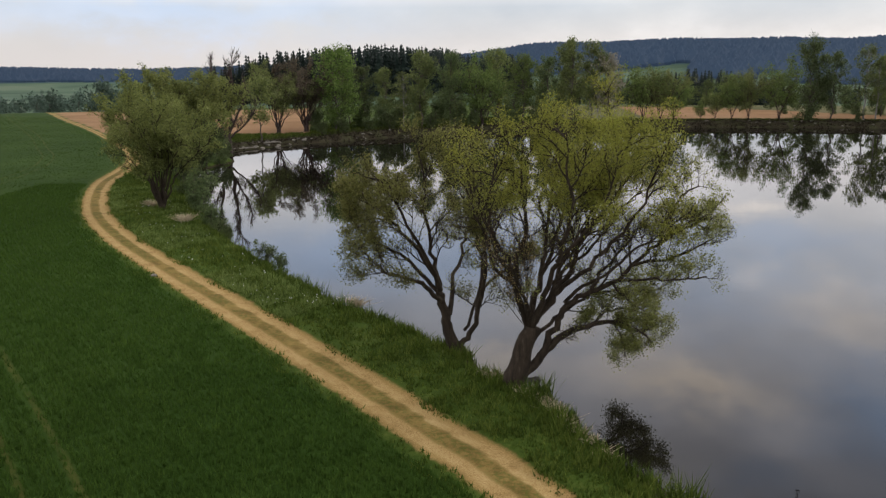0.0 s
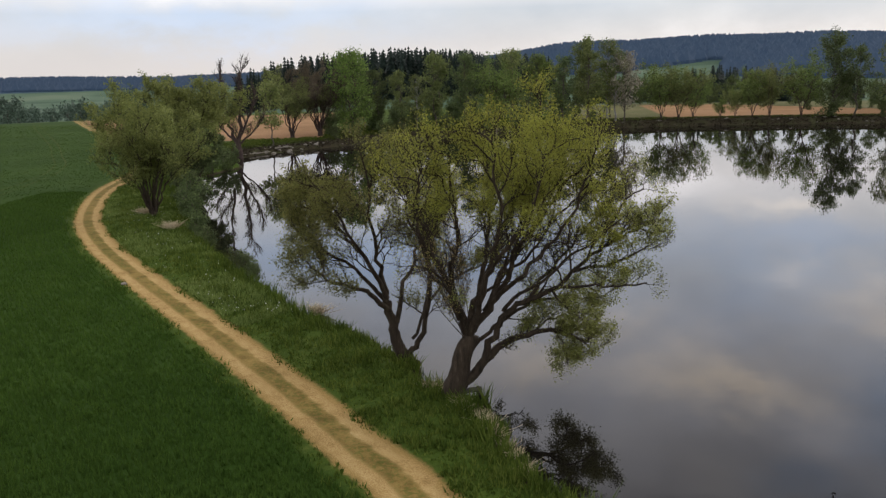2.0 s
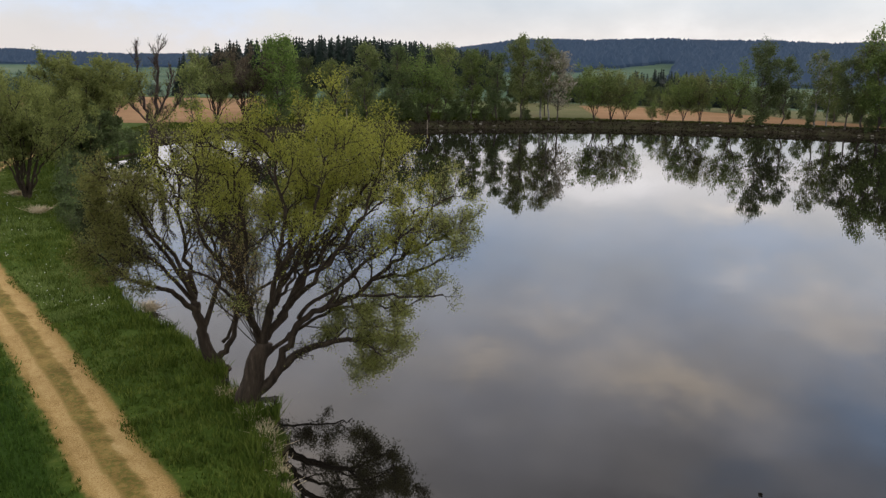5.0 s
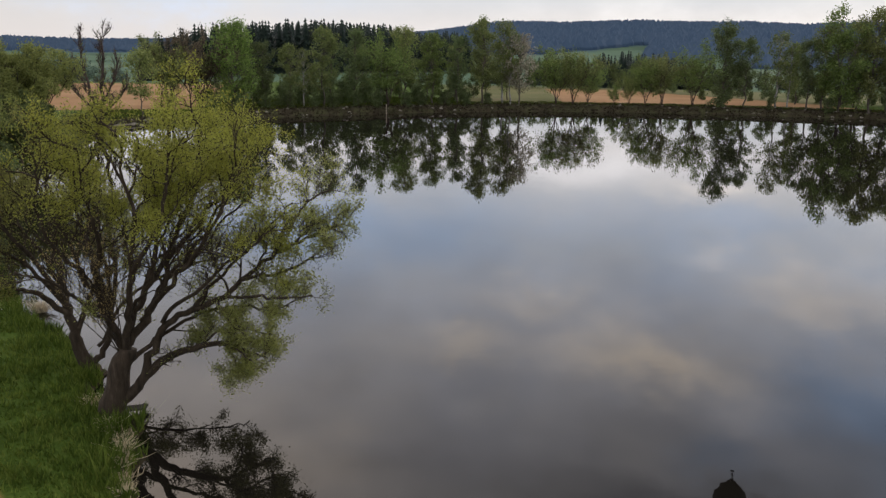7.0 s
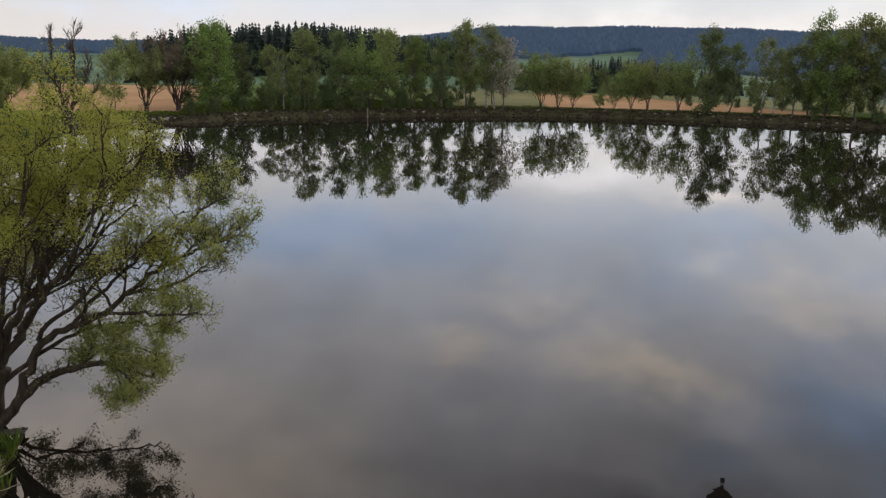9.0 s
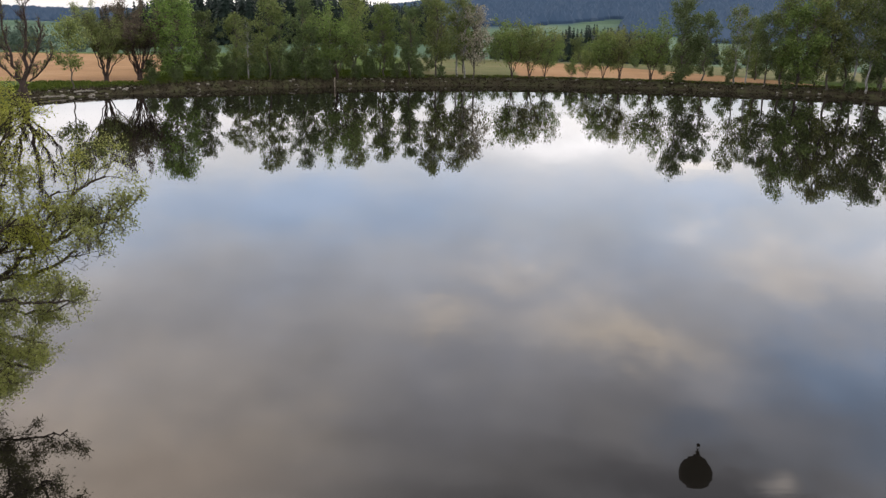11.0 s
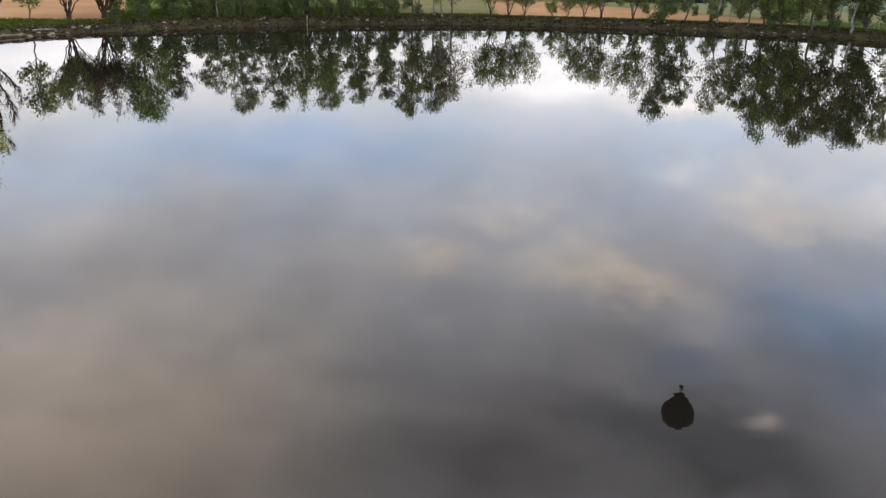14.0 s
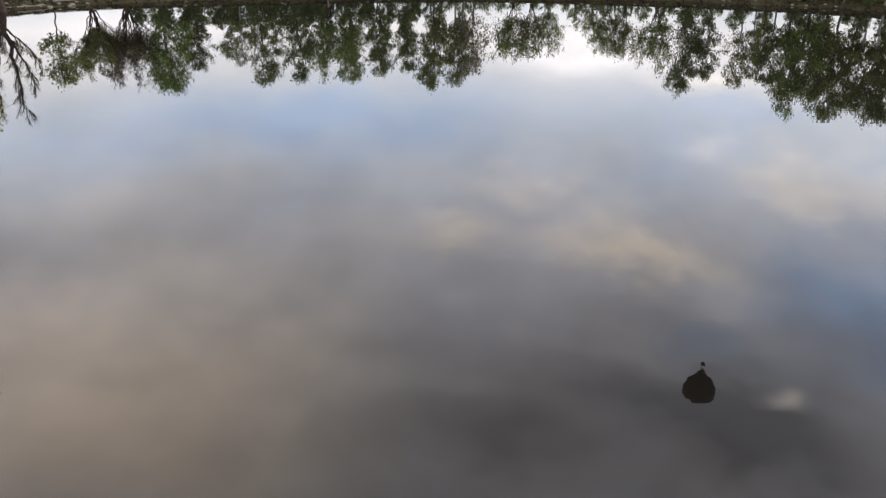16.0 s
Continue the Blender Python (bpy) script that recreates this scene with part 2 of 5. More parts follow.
def ground_material():
    """Crop, worn track, verge, ploughed soil and meadow, told apart by the sheet's own layout values."""
    m, nt, N, L = material("farmland")

    def value(name):
        n = N("ShaderNodeAttribute")
        n.attribute_name = name
        return n.outputs["Fac"]

    def mth(op, a, b=None, c=None, clamp=False):
        n = N("ShaderNodeMath")
        n.operation, n.use_clamp = op, clamp
        for i, v in enumerate((a, b, c)):
            if v is None:
                continue
            if isinstance(v, (int, float)):
                n.inputs[i].default_value = v
            else:
                L(v, n.inputs[i])
        return n.outputs[0]

    def step(v, lo, hi):
        n = N("ShaderNodeMapRange")
        n.interpolation_type = "SMOOTHSTEP"
        n.inputs["From Min"].default_value, n.inputs["From Max"].default_value = lo, hi
        L(v, n.inputs["Value"])
        return n.outputs[0]

    tc = N("ShaderNodeTexCoord")

    def nz(scale, detail=6, rough=0.6):
        n = N("ShaderNodeTexNoise")
        n.inputs["Scale"].default_value, n.inputs["Detail"].default_value, n.inputs["Roughness"].default_value = scale, detail, rough
        L(tc.outputs["Object"], n.inputs["Vector"])
        return n.outputs["Fac"]

    def ramp(v, stops):
        n = N("ShaderNodeValToRGB")
        set_ramp(n, stops)
        L(v, n.inputs[0])
        return n.outputs[0]

    def mix(f, a, b):
        n = N("ShaderNodeMix")
        n.data_type = "RGBA"
        L(f, n.inputs[0])
        L(a, n.inputs[6])
        L(b, n.inputs[7])
        return n.outputs[2]

    across, shore, soil, far, dam = value("across"), value("shore"), value("soil"), value("distant"), value("dam")
    small, mid, big, fine = nz(6.0), nz(1.1), nz(0.07, 3), nz(22.0, 4)
    patch = nz(0.35, 4)
    verge = ramp(mth("ADD", mth("MULTIPLY", small, 0.5), mth("MULTIPLY", mid, 0.5)), [(0.3, (0.026, 0.042, 0.007)), (0.5, (0.050, 0.081, 0.012)), (0.68, (0.098, 0.118, 0.026))])
    crop = ramp(mth("ADD", mth("MULTIPLY", fine, 0.45), mth("MULTIPLY", big, 0.55)), [(0.34, (0.019, 0.042, 0.006)), (0.5, (0.028, 0.056, 0.008)), (0.66, (0.040, 0.072, 0.012))])
    dirt = ramp(mth("ADD", mth("MULTIPLY", fine, 0.6), mth("MULTIPLY", mid, 0.4)), [(0.32, (0.17, 0.10, 0.036)), (0.5, (0.37, 0.245, 0.095)), (0.68, (0.53, 0.385, 0.18))])
    edge_dirt = ramp(mth("ADD", mth("MULTIPLY", fine, 0.5), mth("MULTIPLY", mid, 0.5)), [(0.34, (0.11, 0.075, 0.022)), (0.5, (0.235, 0.150, 0.048)), (0.66, (0.36, 0.24, 0.085))])
    plough = ramp(mth("ADD", mth("MULTIPLY", small, 0.4), mth("MULTIPLY", big, 0.6)), [(0.3, (0.20, 0.112, 0.055)), (0.5, (0.275, 0.160, 0.080)), (0.7, (0.34, 0.215, 0.118))])
    # greyer, bluer green for open ground beyond about 300 m
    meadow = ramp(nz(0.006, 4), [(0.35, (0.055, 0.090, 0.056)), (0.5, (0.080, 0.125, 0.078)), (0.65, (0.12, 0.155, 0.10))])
    mud = ramp(mid, [(0.3, (0.020, 0.017, 0.010)), (0.7, (0.050, 0.040, 0.022))])
    wob = mth("MULTIPLY", mth("SUBTRACT", mid, 0.5), 0.9)
    wob2 = mth("MULTIPLY", mth("SUBTRACT", patch, 0.5), 1.4)
    ac = mth("ADD", across, mth("MULTIPLY", wob, 0.55))
    absac = mth("ABSOLUTE", ac)
    # two wheel ruts, a half-worn middle strip
    rim = mth("MAXIMUM", step(mth("ADD", absac, wob), 0.80, 1.12), mth("SUBTRACT", 1.0, step(absac, 0.26, 0.5)))
    rut = mth("MULTIPLY", step(mth("ADD", absac, mth("MULTIPLY", mth("SUBTRACT", small, 0.5), 0.3)), 0.22, 0.46), mth("SUBTRACT", 1.0, step(mth("ADD", absac, mth("MULTIPLY", mth("SUBTRACT", small, 0.5), 0.3)), 1.08, 1.38)))
    middle = mth("MULTIPLY", mth("SUBTRACT", 1.0, step(absac, 0.22, 0.55)), step(mth("ADD", mth("MULTIPLY", fine, 0.35), mth("ADD", mth("MULTIPLY", small, 0.4), mth("MULTIPLY", patch, 0.25))), 0.49, 0.55))
    worn = mth("MULTIPLY", mth("SUBTRACT", 1.0, step(absac, 0.3, 0.6)), 0.86)
    crop_in = mth("SUBTRACT", 1.0, step(mth("ADD", across, mth("MULTIPLY", wob2, 0.6)), -2.1, -1.4))
    col = mix(crop_in, verge, crop)
    tram = mth("ADD", across, mth("MULTIPLY", wob, 0.3))
    lines = mth("MAXIMUM", mth("SUBTRACT", 1.0, step(mth("ABSOLUTE", mth("ADD", tram, 11.5)), 0.04, 0.2)), mth("SUBTRACT", 1.0, step(mth("ABSOLUTE", mth("ADD", tram, 13.1)), 0.04, 0.2)))
    col = mix(mth("MULTIPLY", mth("MULTIPLY", lines, step(patch, 0.3, 0.55)), 0.15), col, edge_dirt)
    col = mix(mth("SUBTRACT", 1.0, step(mth("ADD", shore, wob), 0.05, 0.5)), col, mud)
    litter = ramp(mth("ADD", mth("MULTIPLY", small, 0.45), mth("MULTIPLY", patch, 0.55)), [(0.34, (0.022, 0.018, 0.012)), (0.48, (0.045, 0.037, 0.023)), (0.58, (0.048, 0.052, 0.022)), (0.7, (0.11, 0.09, 0.055))])
    col = mix(step(mth("ADD", dam, mth("MULTIPLY", wob, 0.6)), 0.35, 0.65), col, litter)
    col = mix(value("pasture"), col, ramp(mth("ADD", mth("MULTIPLY", mid, 0.4), mth("MULTIPLY", big, 0.6)), [(0.3, (0.075, 0.085, 0.030)), (0.5, (0.115, 0.112, 0.048)), (0.7, (0.17, 0.145, 0.075))]))
    col = mix(step(mth("ADD", soil, mth("MULTIPLY", wob, 2.0)), -0.8, 0.8), col, plough)
    # ground under the far woods takes the same painted haze blue
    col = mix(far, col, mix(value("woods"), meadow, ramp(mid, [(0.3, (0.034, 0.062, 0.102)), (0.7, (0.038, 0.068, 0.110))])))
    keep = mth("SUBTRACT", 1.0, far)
    col = mix(mth("MULTIPLY", worn, keep), col, edge_dirt)
    col = mix(mth("MULTIPLY", rut, keep), col, mix(mth("MULTIPLY", rim, 0.75), dirt, edge_dirt))
    col = mix(mth("MULTIPLY", mth("MULTIPLY", middle, 0.6), keep), col, verge)
    p = N("ShaderNodeBsdfPrincipled")
    p.inputs["Roughness"].default_value = 0.95
    p.inputs["Specular IOR Level"].default_value = 0.05
    L(col, p.inputs["Base Color"])
    bp = N("ShaderNodeBump")
    bp.inputs["Strength"].default_value, bp.inputs["Distance"].default_value = 0.5, 0.06
    L(mth("ADD", small, mth("MULTIPLY", fine, 0.5)), bp.inputs["Height"])
    L(bp.outputs[0], p.inputs["Normal"])
    o = N("ShaderNodeOutputMaterial")
    L(p.outputs[0], o.inputs[0])
    return m


M_BARK = rough_material("willow_bark", [(0.3, (0.015, 0.011, 0.007)), (0.55, (0.044, 0.032, 0.021)), (0.78, (0.105, 0.082, 0.056))], 5, 0.95, 0.8, 18, (1, 1, 0.25))
M_BARK_FAR = rough_material("grey_bark", [(0.3, (0.05, 0.042, 0.032)), (0.7, (0.14, 0.12, 0.10))], 2, 0.95, 0.3)
M_BIRCH = rough_material("birch_bark", [(0.35, (0.08, 0.075, 0.065)), (0.5, (0.22, 0.21, 0.19)), (0.7, (0.36, 0.34, 0.32))], 2, 0.8, 0.2)
M_DARKTWIG = rough_material("bare_twigs", [(0.3, (0.030, 0.020, 0.018)), (0.7, (0.085, 0.06, 0.05))], 2, 0.95, 0.2)
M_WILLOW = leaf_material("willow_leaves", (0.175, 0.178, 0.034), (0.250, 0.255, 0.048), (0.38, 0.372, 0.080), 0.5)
# a little darker and less saturated than willow_leaves
M_WILLOW_LOW = leaf_material("dull_willow_leaves", (0.150, 0.154, 0.043), (0.215, 0.222, 0.064), (0.34, 0.34, 0.12), 0.5)
M_DRY = leaf_material("dry_catkins", (0.17, 0.12, 0.055), (0.27, 0.20, 0.085), (0.38, 0.30, 0.13), 0.35)
M_SALLOW = leaf_material("sallow_leaves", (0.150, 0.170, 0.050), (0.212, 0.242, 0.072), (0.325, 0.360, 0.120), 0.5)
# alder green with some blue mixed in for haze across the pond
M_ALDER = leaf_material("hazed_alder_leaves", (0.056, 0.078, 0.032), (0.106, 0.138, 0.054), (0.182, 0.216, 0.086), 0.45)
M_ALDER_PALE = leaf_material("grey_green_leaves", (0.081, 0.103, 0.035), (0.152, 0.180, 0.061), (0.244, 0.274, 0.098), 0.45)
M_ALDER_WARM = leaf_material("olive_leaves", (0.094, 0.112, 0.037), (0.175, 0.199, 0.066), (0.274, 0.298, 0.106), 0.45)
# hedge green greyed and blued in the colour itself, imitating valley haze
M_HEDGE = leaf_material("hazed_hedge_leaves", (0.070, 0.105, 0.080), (0.095, 0.135, 0.100), (0.12, 0.16, 0.12), 0.3)
M_LIME = leaf_material("fresh_leaves", (0.094, 0.170, 0.040), (0.187, 0.293, 0.068), (0.316, 0.421, 0.123), 0.45)
M_BIRCHLEAF = leaf_material("birch_leaves", (0.074, 0.107, 0.029), (0.140, 0.188, 0.051), (0.229, 0.280, 0.083), 0.45)
M_BLOSSOM = leaf_material("fading_blossom", (0.20, 0.185, 0.12), (0.33, 0.30, 0.22), (0.48, 0.44, 0.35), 0.3)
M_BROWNBUD = leaf_material("reddish_buds", (0.075, 0.060, 0.042), (0.13, 0.105, 0.070), (0.20, 0.17, 0.11), 0.35)
M_SPRUCE = leaf_material("spruce_needles", (0.010, 0.017, 0.014), (0.017, 0.027, 0.021), (0.028, 0.042, 0.031), 0.05)
# conifer green turned blue in the base colour to stand in for haze
M_FARWOOD = leaf_material("hazed_conifers", (0.028, 0.052, 0.090), (0.034, 0.060, 0.100), (0.040, 0.068, 0.110), 0.0)
M_GRASS = leaf_material("verge_grass", (0.026, 0.042, 0.006), (0.067, 0.099, 0.014), (0.168, 0.188, 0.038), 0.3, 0.75)
# lighter blade colour carries the brightness of grass tips at a grazing view
M_PALE = leaf_material("pale_meadow_grass", (0.080, 0.115, 0.026), (0.145, 0.190, 0.048), (0.25, 0.29, 0.10), 0.3, 0.75)
M_CROP = leaf_material("young_wheat", (0.030, 0.060, 0.009), (0.049, 0.090, 0.014), (0.080, 0.128, 0.021), 0.3, 0.8)
M_REED = leaf_material("dry_reed", (0.36, 0.29, 0.18), (0.56, 0.47, 0.31), (0.72, 0.64, 0.46), 0.2)
M_LITTER = leaf_material("dead_litter", (0.018, 0.014, 0.010), (0.045, 0.036, 0.022), (0.13, 0.105, 0.065), 0.1)
M_CLOCK = leaf_material("dandelion_clocks", (0.45, 0.45, 0.42), (0.6, 0.6, 0.55), (0.75, 0.74, 0.7), 0.2)
M_STONE = rough_material("bank_stone", [(0.3, (0.09, 0.08, 0.065)), (0.5, (0.18, 0.16, 0.13)), (0.72, (0.34, 0.31, 0.27))], 4, 0.9, 0.5)
M_WOOD = rough_material("weathered_wood", [(0.3, (0.10, 0.08, 0.06)), (0.7, (0.30, 0.25, 0.19))], 6, 0.9, 0.5, 20, (1, 1, 0.2))
M_TAR = rough_material("tarred_wood", [(0.3, (0.010, 0.008, 0.006)), (0.7, (0.035, 0.028, 0.022))], 6, 0.85, 0.4, 20)
# near-black base colour gives the balloon its silhouette against the bright sky
M_SILHOUETTE = rough_material("silhouette_cloth", [(0.3, (0.010, 0.009, 0.009)), (0.7, (0.022, 0.020, 0.020))], 0.8, 0.8, 0.1)
M_WATER = water_material()
M_GROUND = ground_material()


# ---------------------------------------------------------------- mesh helpers
class Build:
    """Collects vertices and faces for one mesh."""

    def __init__(self):
        self.v, self.f = [], []

    def tube(self, pts, radii, sides=6):
        pts = [Vector(p) for p in pts]
        start = len(self.v)
        side = None
        for i, p in enumerate(pts):
            d = (pts[min(i + 1, len(pts) - 1)] - pts[max(i - 1, 0)]).normalized()
            if side is None:
                side = d.orthogonal().normalized()
            side = (side - d * side.dot(d)).normalized()
            other = d.cross(side)
            for k in range(sides):
                a = 2 * math.pi * k / sides
                self.v.append(tuple(p + (side * math.cos(a) + other * math.sin(a)) * radii[i]))
        for i in range(len(pts) - 1):
            for k in range(sides):
                a, b = start + i * sides + k, start + i * sides + (k + 1) % sides
                self.f.append((a, b, b + sides, a + sides))
        self.f.append(tuple(start + (len(pts) - 1) * sides + k for k in range(sides)))
        return self

    def add(self, verts, faces):
        n = len(self.v)
        self.v.extend(verts)
        self.f.extend(tuple(i + n for i in f) for f in faces)
        return self

    def mesh(self, name, mat, smooth=True):
        me = bpy.data.meshes.new(name)
        me.from_pydata(self.v, [], self.f)
        me.materials.append(mat)
        if smooth:
            me.polygons.foreach_set("use_smooth", [True] * len(me.polygons))
        me.update()
        return me


def leaf_mesh(name, centres, size, mat, rng, aspect=0.45, hang=0.0, spread=0.35):
    """Small four-cornered leaves (a bent diamond each) round the given places."""
    c = np.asarray(centres, float)
    n = len(c)
    a = rng.normal(size=(n, 3))
    a[:, 2] -= hang
    a /= np.linalg.norm(a, axis=1)[:, None]
    b = rng.normal(size=(n, 3))
    b -= a * (a * b).sum(1)[:, None]
    b /= np.linalg.norm(b, axis=1)[:, None]
    up = np.cross(a, b)
    s = size * rng.uniform(1 - spread, 1 + spread, size=(n, 1))
    v = np.empty((n, 4, 3))
    v[:, 0], v[:, 2] = c - a * s * 0.5, c + a * s * 0.5
    v[:, 1] = c + b * s * aspect * 0.5 + up * s * 0.12
    v[:, 3] = c - b * s * aspect * 0.5 + up * s * 0.12
    me = bpy.data.meshes.new(name)
    me.vertices.add(n * 4)
    me.vertices.foreach_set("co", v.ravel())
    me.loops.add(n * 4)
    me.loops.foreach_set("vertex_index", np.arange(n * 4, dtype=np.int32))
    me.polygons.add(n)
    me.polygons.foreach_set("loop_start", np.arange(0, n * 4, 4, dtype=np.int32))
    me.materials.append(mat)
    me.update(calc_edges=True)
    return me


def part(name, mesh, parent, label=""):
    ob = new(name, mesh)
    ob.parent = parent
    return tagged(ob, label=label)


def thing(name, label, category, group="", at=(0, 0, 0), turn=0.0, size=1.0):
    ob = new(name)
    ob.empty_display_size = 0.5
    ob.matrix_world = Matrix.Translation(at) @ Matrix.Rotation(turn, 4, "Z") @ Matrix.Scale(size, 4)
    return tagged(ob, label=label, category=category, group=group)


# ---------------------------------------------------------------- the lie of the land
SHORE_NEAR = [(13.6, 11.5), (8.8, 19.6), (6.9, 23.8), (5.9, 25.4), (5.2, 27.4), (4.7, 29.5), (4.1, 31.6), (3.3, 33.2), (1.6, 35.4), (0.7, 37.9), (-0.9, 40.0), (-4.0, 43.6),
              (-5.9, 45.9), (-8.3, 49.7), (-11.5, 54.3), (-14.7, 60.7), (-18.9, 67.8), (-23.6, 79.4), (-29.0, 95.0)]
SHORE_FAR = [(-34.0, 113.5), (-33.0, 122), (-32.0, 128.5), (-34.5, 133), (-37.5, 140), (-36.0, 145.5), (-31.5, 153.5), (-22.5, 163.5), (-10.5, 174), (1.5, 181),
             (15, 188), (29, 193.5), (49, 198), (68, 197), (84.5, 194), (104, 187.5), (119, 179)]
SHORE_REST = [(131, 158), (137, 110), (130, 60), (105, 15), (70, -12), (38, -14), (21, 2)]
LAKE = np.array(SHORE_NEAR + SHORE_FAR + SHORE_REST, float)
TRACK = np.array([(22, -12), (11.0, 7.5), (2.32, 23.53), (-0.41, 27.71), (-3.19, 31.95), (-6.77, 37.12), (-11.37, 43.55), (-17.77, 52.4), (-24.59, 62.29), (-30.81, 73.21), (-35.4, 84.2), (-39.4, 96.5),
                  (-41.8, 109), (-44.6, 121), (-50.5, 136), (-58.4, 150.8), (-70.6, 174.4), (-84, 198), (-108, 240), (-144, 306), (-172, 352)], float)


def smooth_line(pts, closed=False, sub=6):
    """A rounded curve through the points."""
    n, out = len(pts), []
    idx = range(n if closed else n - 1)
    for i in idx:
        p0, p1, p2, p3 = (pts[(i + k) % n] if closed else pts[min(max(i + k, 0), n - 1)] for k in (-1, 0, 1, 2))
        for s in range(sub):
            t = s / sub
            out.append(0.5 * (2 * p1 + (p2 - p0) * t + (2 * p0 - 5 * p1 + 4 * p2 - p3) * t * t + (3 * p1 - p0 - 3 * p2 + p3) * t ** 3))
    if not closed:
        out.append(pts[-1])
    return np.array(out)


def to_line(px, py, line, closed=False):
    """Distance to a line, and on which side of it (right of its way: plus)."""
    best, side = np.full(px.shape, 1e9), np.zeros(px.shape)
    n = len(line)
    for i in range(n if closed else n - 1):
        a, b = line[i], line[(i + 1) % n]
        d = b - a
        ll = max(d @ d, 1e-9)
        t = np.clip(((px - a[0]) * d[0] + (py - a[1]) * d[1]) / ll, 0, 1)
        qx, qy = px - a[0] - t * d[0], py - a[1] - t * d[1]
        dist = np.hypot(qx, qy)
        near = dist < best
        best = np.where(near, dist, best)
        side = np.where(near, np.sign(d[1] * qx - d[0] * qy), side)
    return best, side


def inside(px, py, poly):
    odd = np.zeros(px.shape, bool)
    n = len(poly)
    for i in range(n):
        (x1, y1), (x2, y2) = poly[i], poly[(i + 1) % n]
        cross = ((y1 > py) != (y2 > py)) & (px < (x2 - x1) * (py - y1) / (y2 - y1 + 1e-12) + x1)
        odd ^= cross
    return odd


LAKE_S, TRACK_S = smooth_line(LAKE, True, 5), smooth_line(TRACK, False, 5)


def sstep(v, lo, hi):
    t = np.clip((v - lo) / (hi - lo), 0, 1)
    return t * t * (3 - 2 * t)


def layout(px, py):
    """Height, offset from the track, distance from the shore, soil, and how far out, for places of the plan."""
    shape = px.shape
    px, py = px.ravel().astype(float), py.ravel().astype(float)
    near = (np.abs(px) < 420) & (py > -250) & (py < 480)
    shore, across = np.full(px.shape, 200.0), np.full(px.shape, -60.0)
    d, _ = to_line(px[near], py[near], LAKE_S, True)
    shore[near] = np.where(inside(px[near], py[near], LAKE_S), -d, d)
    d, s = to_line(px[near], py[near], TRACK_S)
    across[near] = np.clip(d * s, -60, 60)
    across = across * (1 + 0.9 * sstep(py, 125, 160) * (np.abs(across) < 6))
    wig = 0.12 * np.sin(px * 1.7 + py * 0.6) + 0.10 * np.sin(py * 2.3 - px * 0.9)
    shore = shore + np.where(np.abs(shore) < 4, wig * 1.6, 0)
    # banks
    opposite = sstep(px + 0.25 * (py - 150), -26, -4) * sstep(py, 120, 160)
    low = 0.85 * sstep(shore, -0.3, 1.6) - 1.6 * sstep(-shore, 0, 4)
    low = low + 0.15 * sstep(shore, 1.5, 5)
    low = np.where(low > 0, low * (0.4 + 0.6 * sstep(py, 25, 75)), low)
    dam = 1.4 * sstep(shore, -0.3, 3.4) + 0.45 * sstep(shore, 5, 20)
    z = low * (1 - opposite) + (dam - 1.6 * sstep(-shore, 0, 4)) * opposite
    behind = sstep(py, 150, 215)
    z = np.where(shore > 4, z + 0.4 * behind * (1 - opposite), z)
    # the left field swells a little and then drops to the valley
    z = z + 0.35 * np.sin(px * 0.045 + 1) * sstep(-across, 6, 40) * sstep(py, 30, 90)
    r, az = np.hypot(px, py), np.degrees(np.arctan2(px, py))
    left = sstep(-az, -2, 12)
    z = z - 14.0 * sstep(r, 290, 560) * left - 3.0 * sstep(r, 260, 420) * (1 - left)
    hill_r = (57.5 + 1.6 * np.sin(az * 0.35 + 2) + 1.0 * np.sin(az * 0.9 + 1)) * sstep(r, 640, 1650) * sstep(az, -6, 8)
    hill_l = (34 + 3 * np.sin(az * 0.4)) * sstep(r, 1300, 2300) * (1 - sstep(az, -6, 8))
    z = z + hill_r + hill_l + 6.0 * sstep(r, 330, 450) * (1 - sstep(r, 520, 640)) * sstep(az, -18, -11) * (1 - sstep(az, 5, 9))
    # ruts
    rut = np.exp(-((np.abs(across) - 0.75) / 0.3) ** 2)
    z = z - 0.07 * rut * (np.abs(across) < 3)
    soil_l = np.minimum(np.minimum(across - 2.2, py - 172 - 0.10 * (px + 40)), 288 - 0.0012 * (px + 85) ** 2 - py)
    soil_r = np.minimum(np.minimum(shore - 8.0, 279 - 2.06 * np.maximum(px - 76, 0) - py), px - 50 - 0.10 * (py - 200))
    soil_l = np.minimum(soil_l, -27 - 0.14 * (py - 172) - px)
    soil = np.clip(np.maximum(soil_l, soil_r), -6, 6)
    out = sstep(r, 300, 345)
    slope = opposite * (1 - sstep(shore, 6.5, 9)) * (shore < 20)
    slope = np.maximum(slope, sstep(py, 130, 142) * (1 - sstep(shore, 3.5, 7.0)) * (px < 0))
    return [a.reshape(shape) for a in (z, across, shore, soil, out, slope)]


def height(x, y):
    return float(layout(np.array([x]), np.array([y]))[0][0])


def spaced(stops):
    """Grid lines from (place, step) pairs."""
    out = []
    for (a, s), (b, _) in zip(stops, stops[1:]):
        n = max(1, round((b - a) / s))
        out += [a + (b - a) * i / n for i in range(n)]
    return np.array(out + [stops[-1][0]])


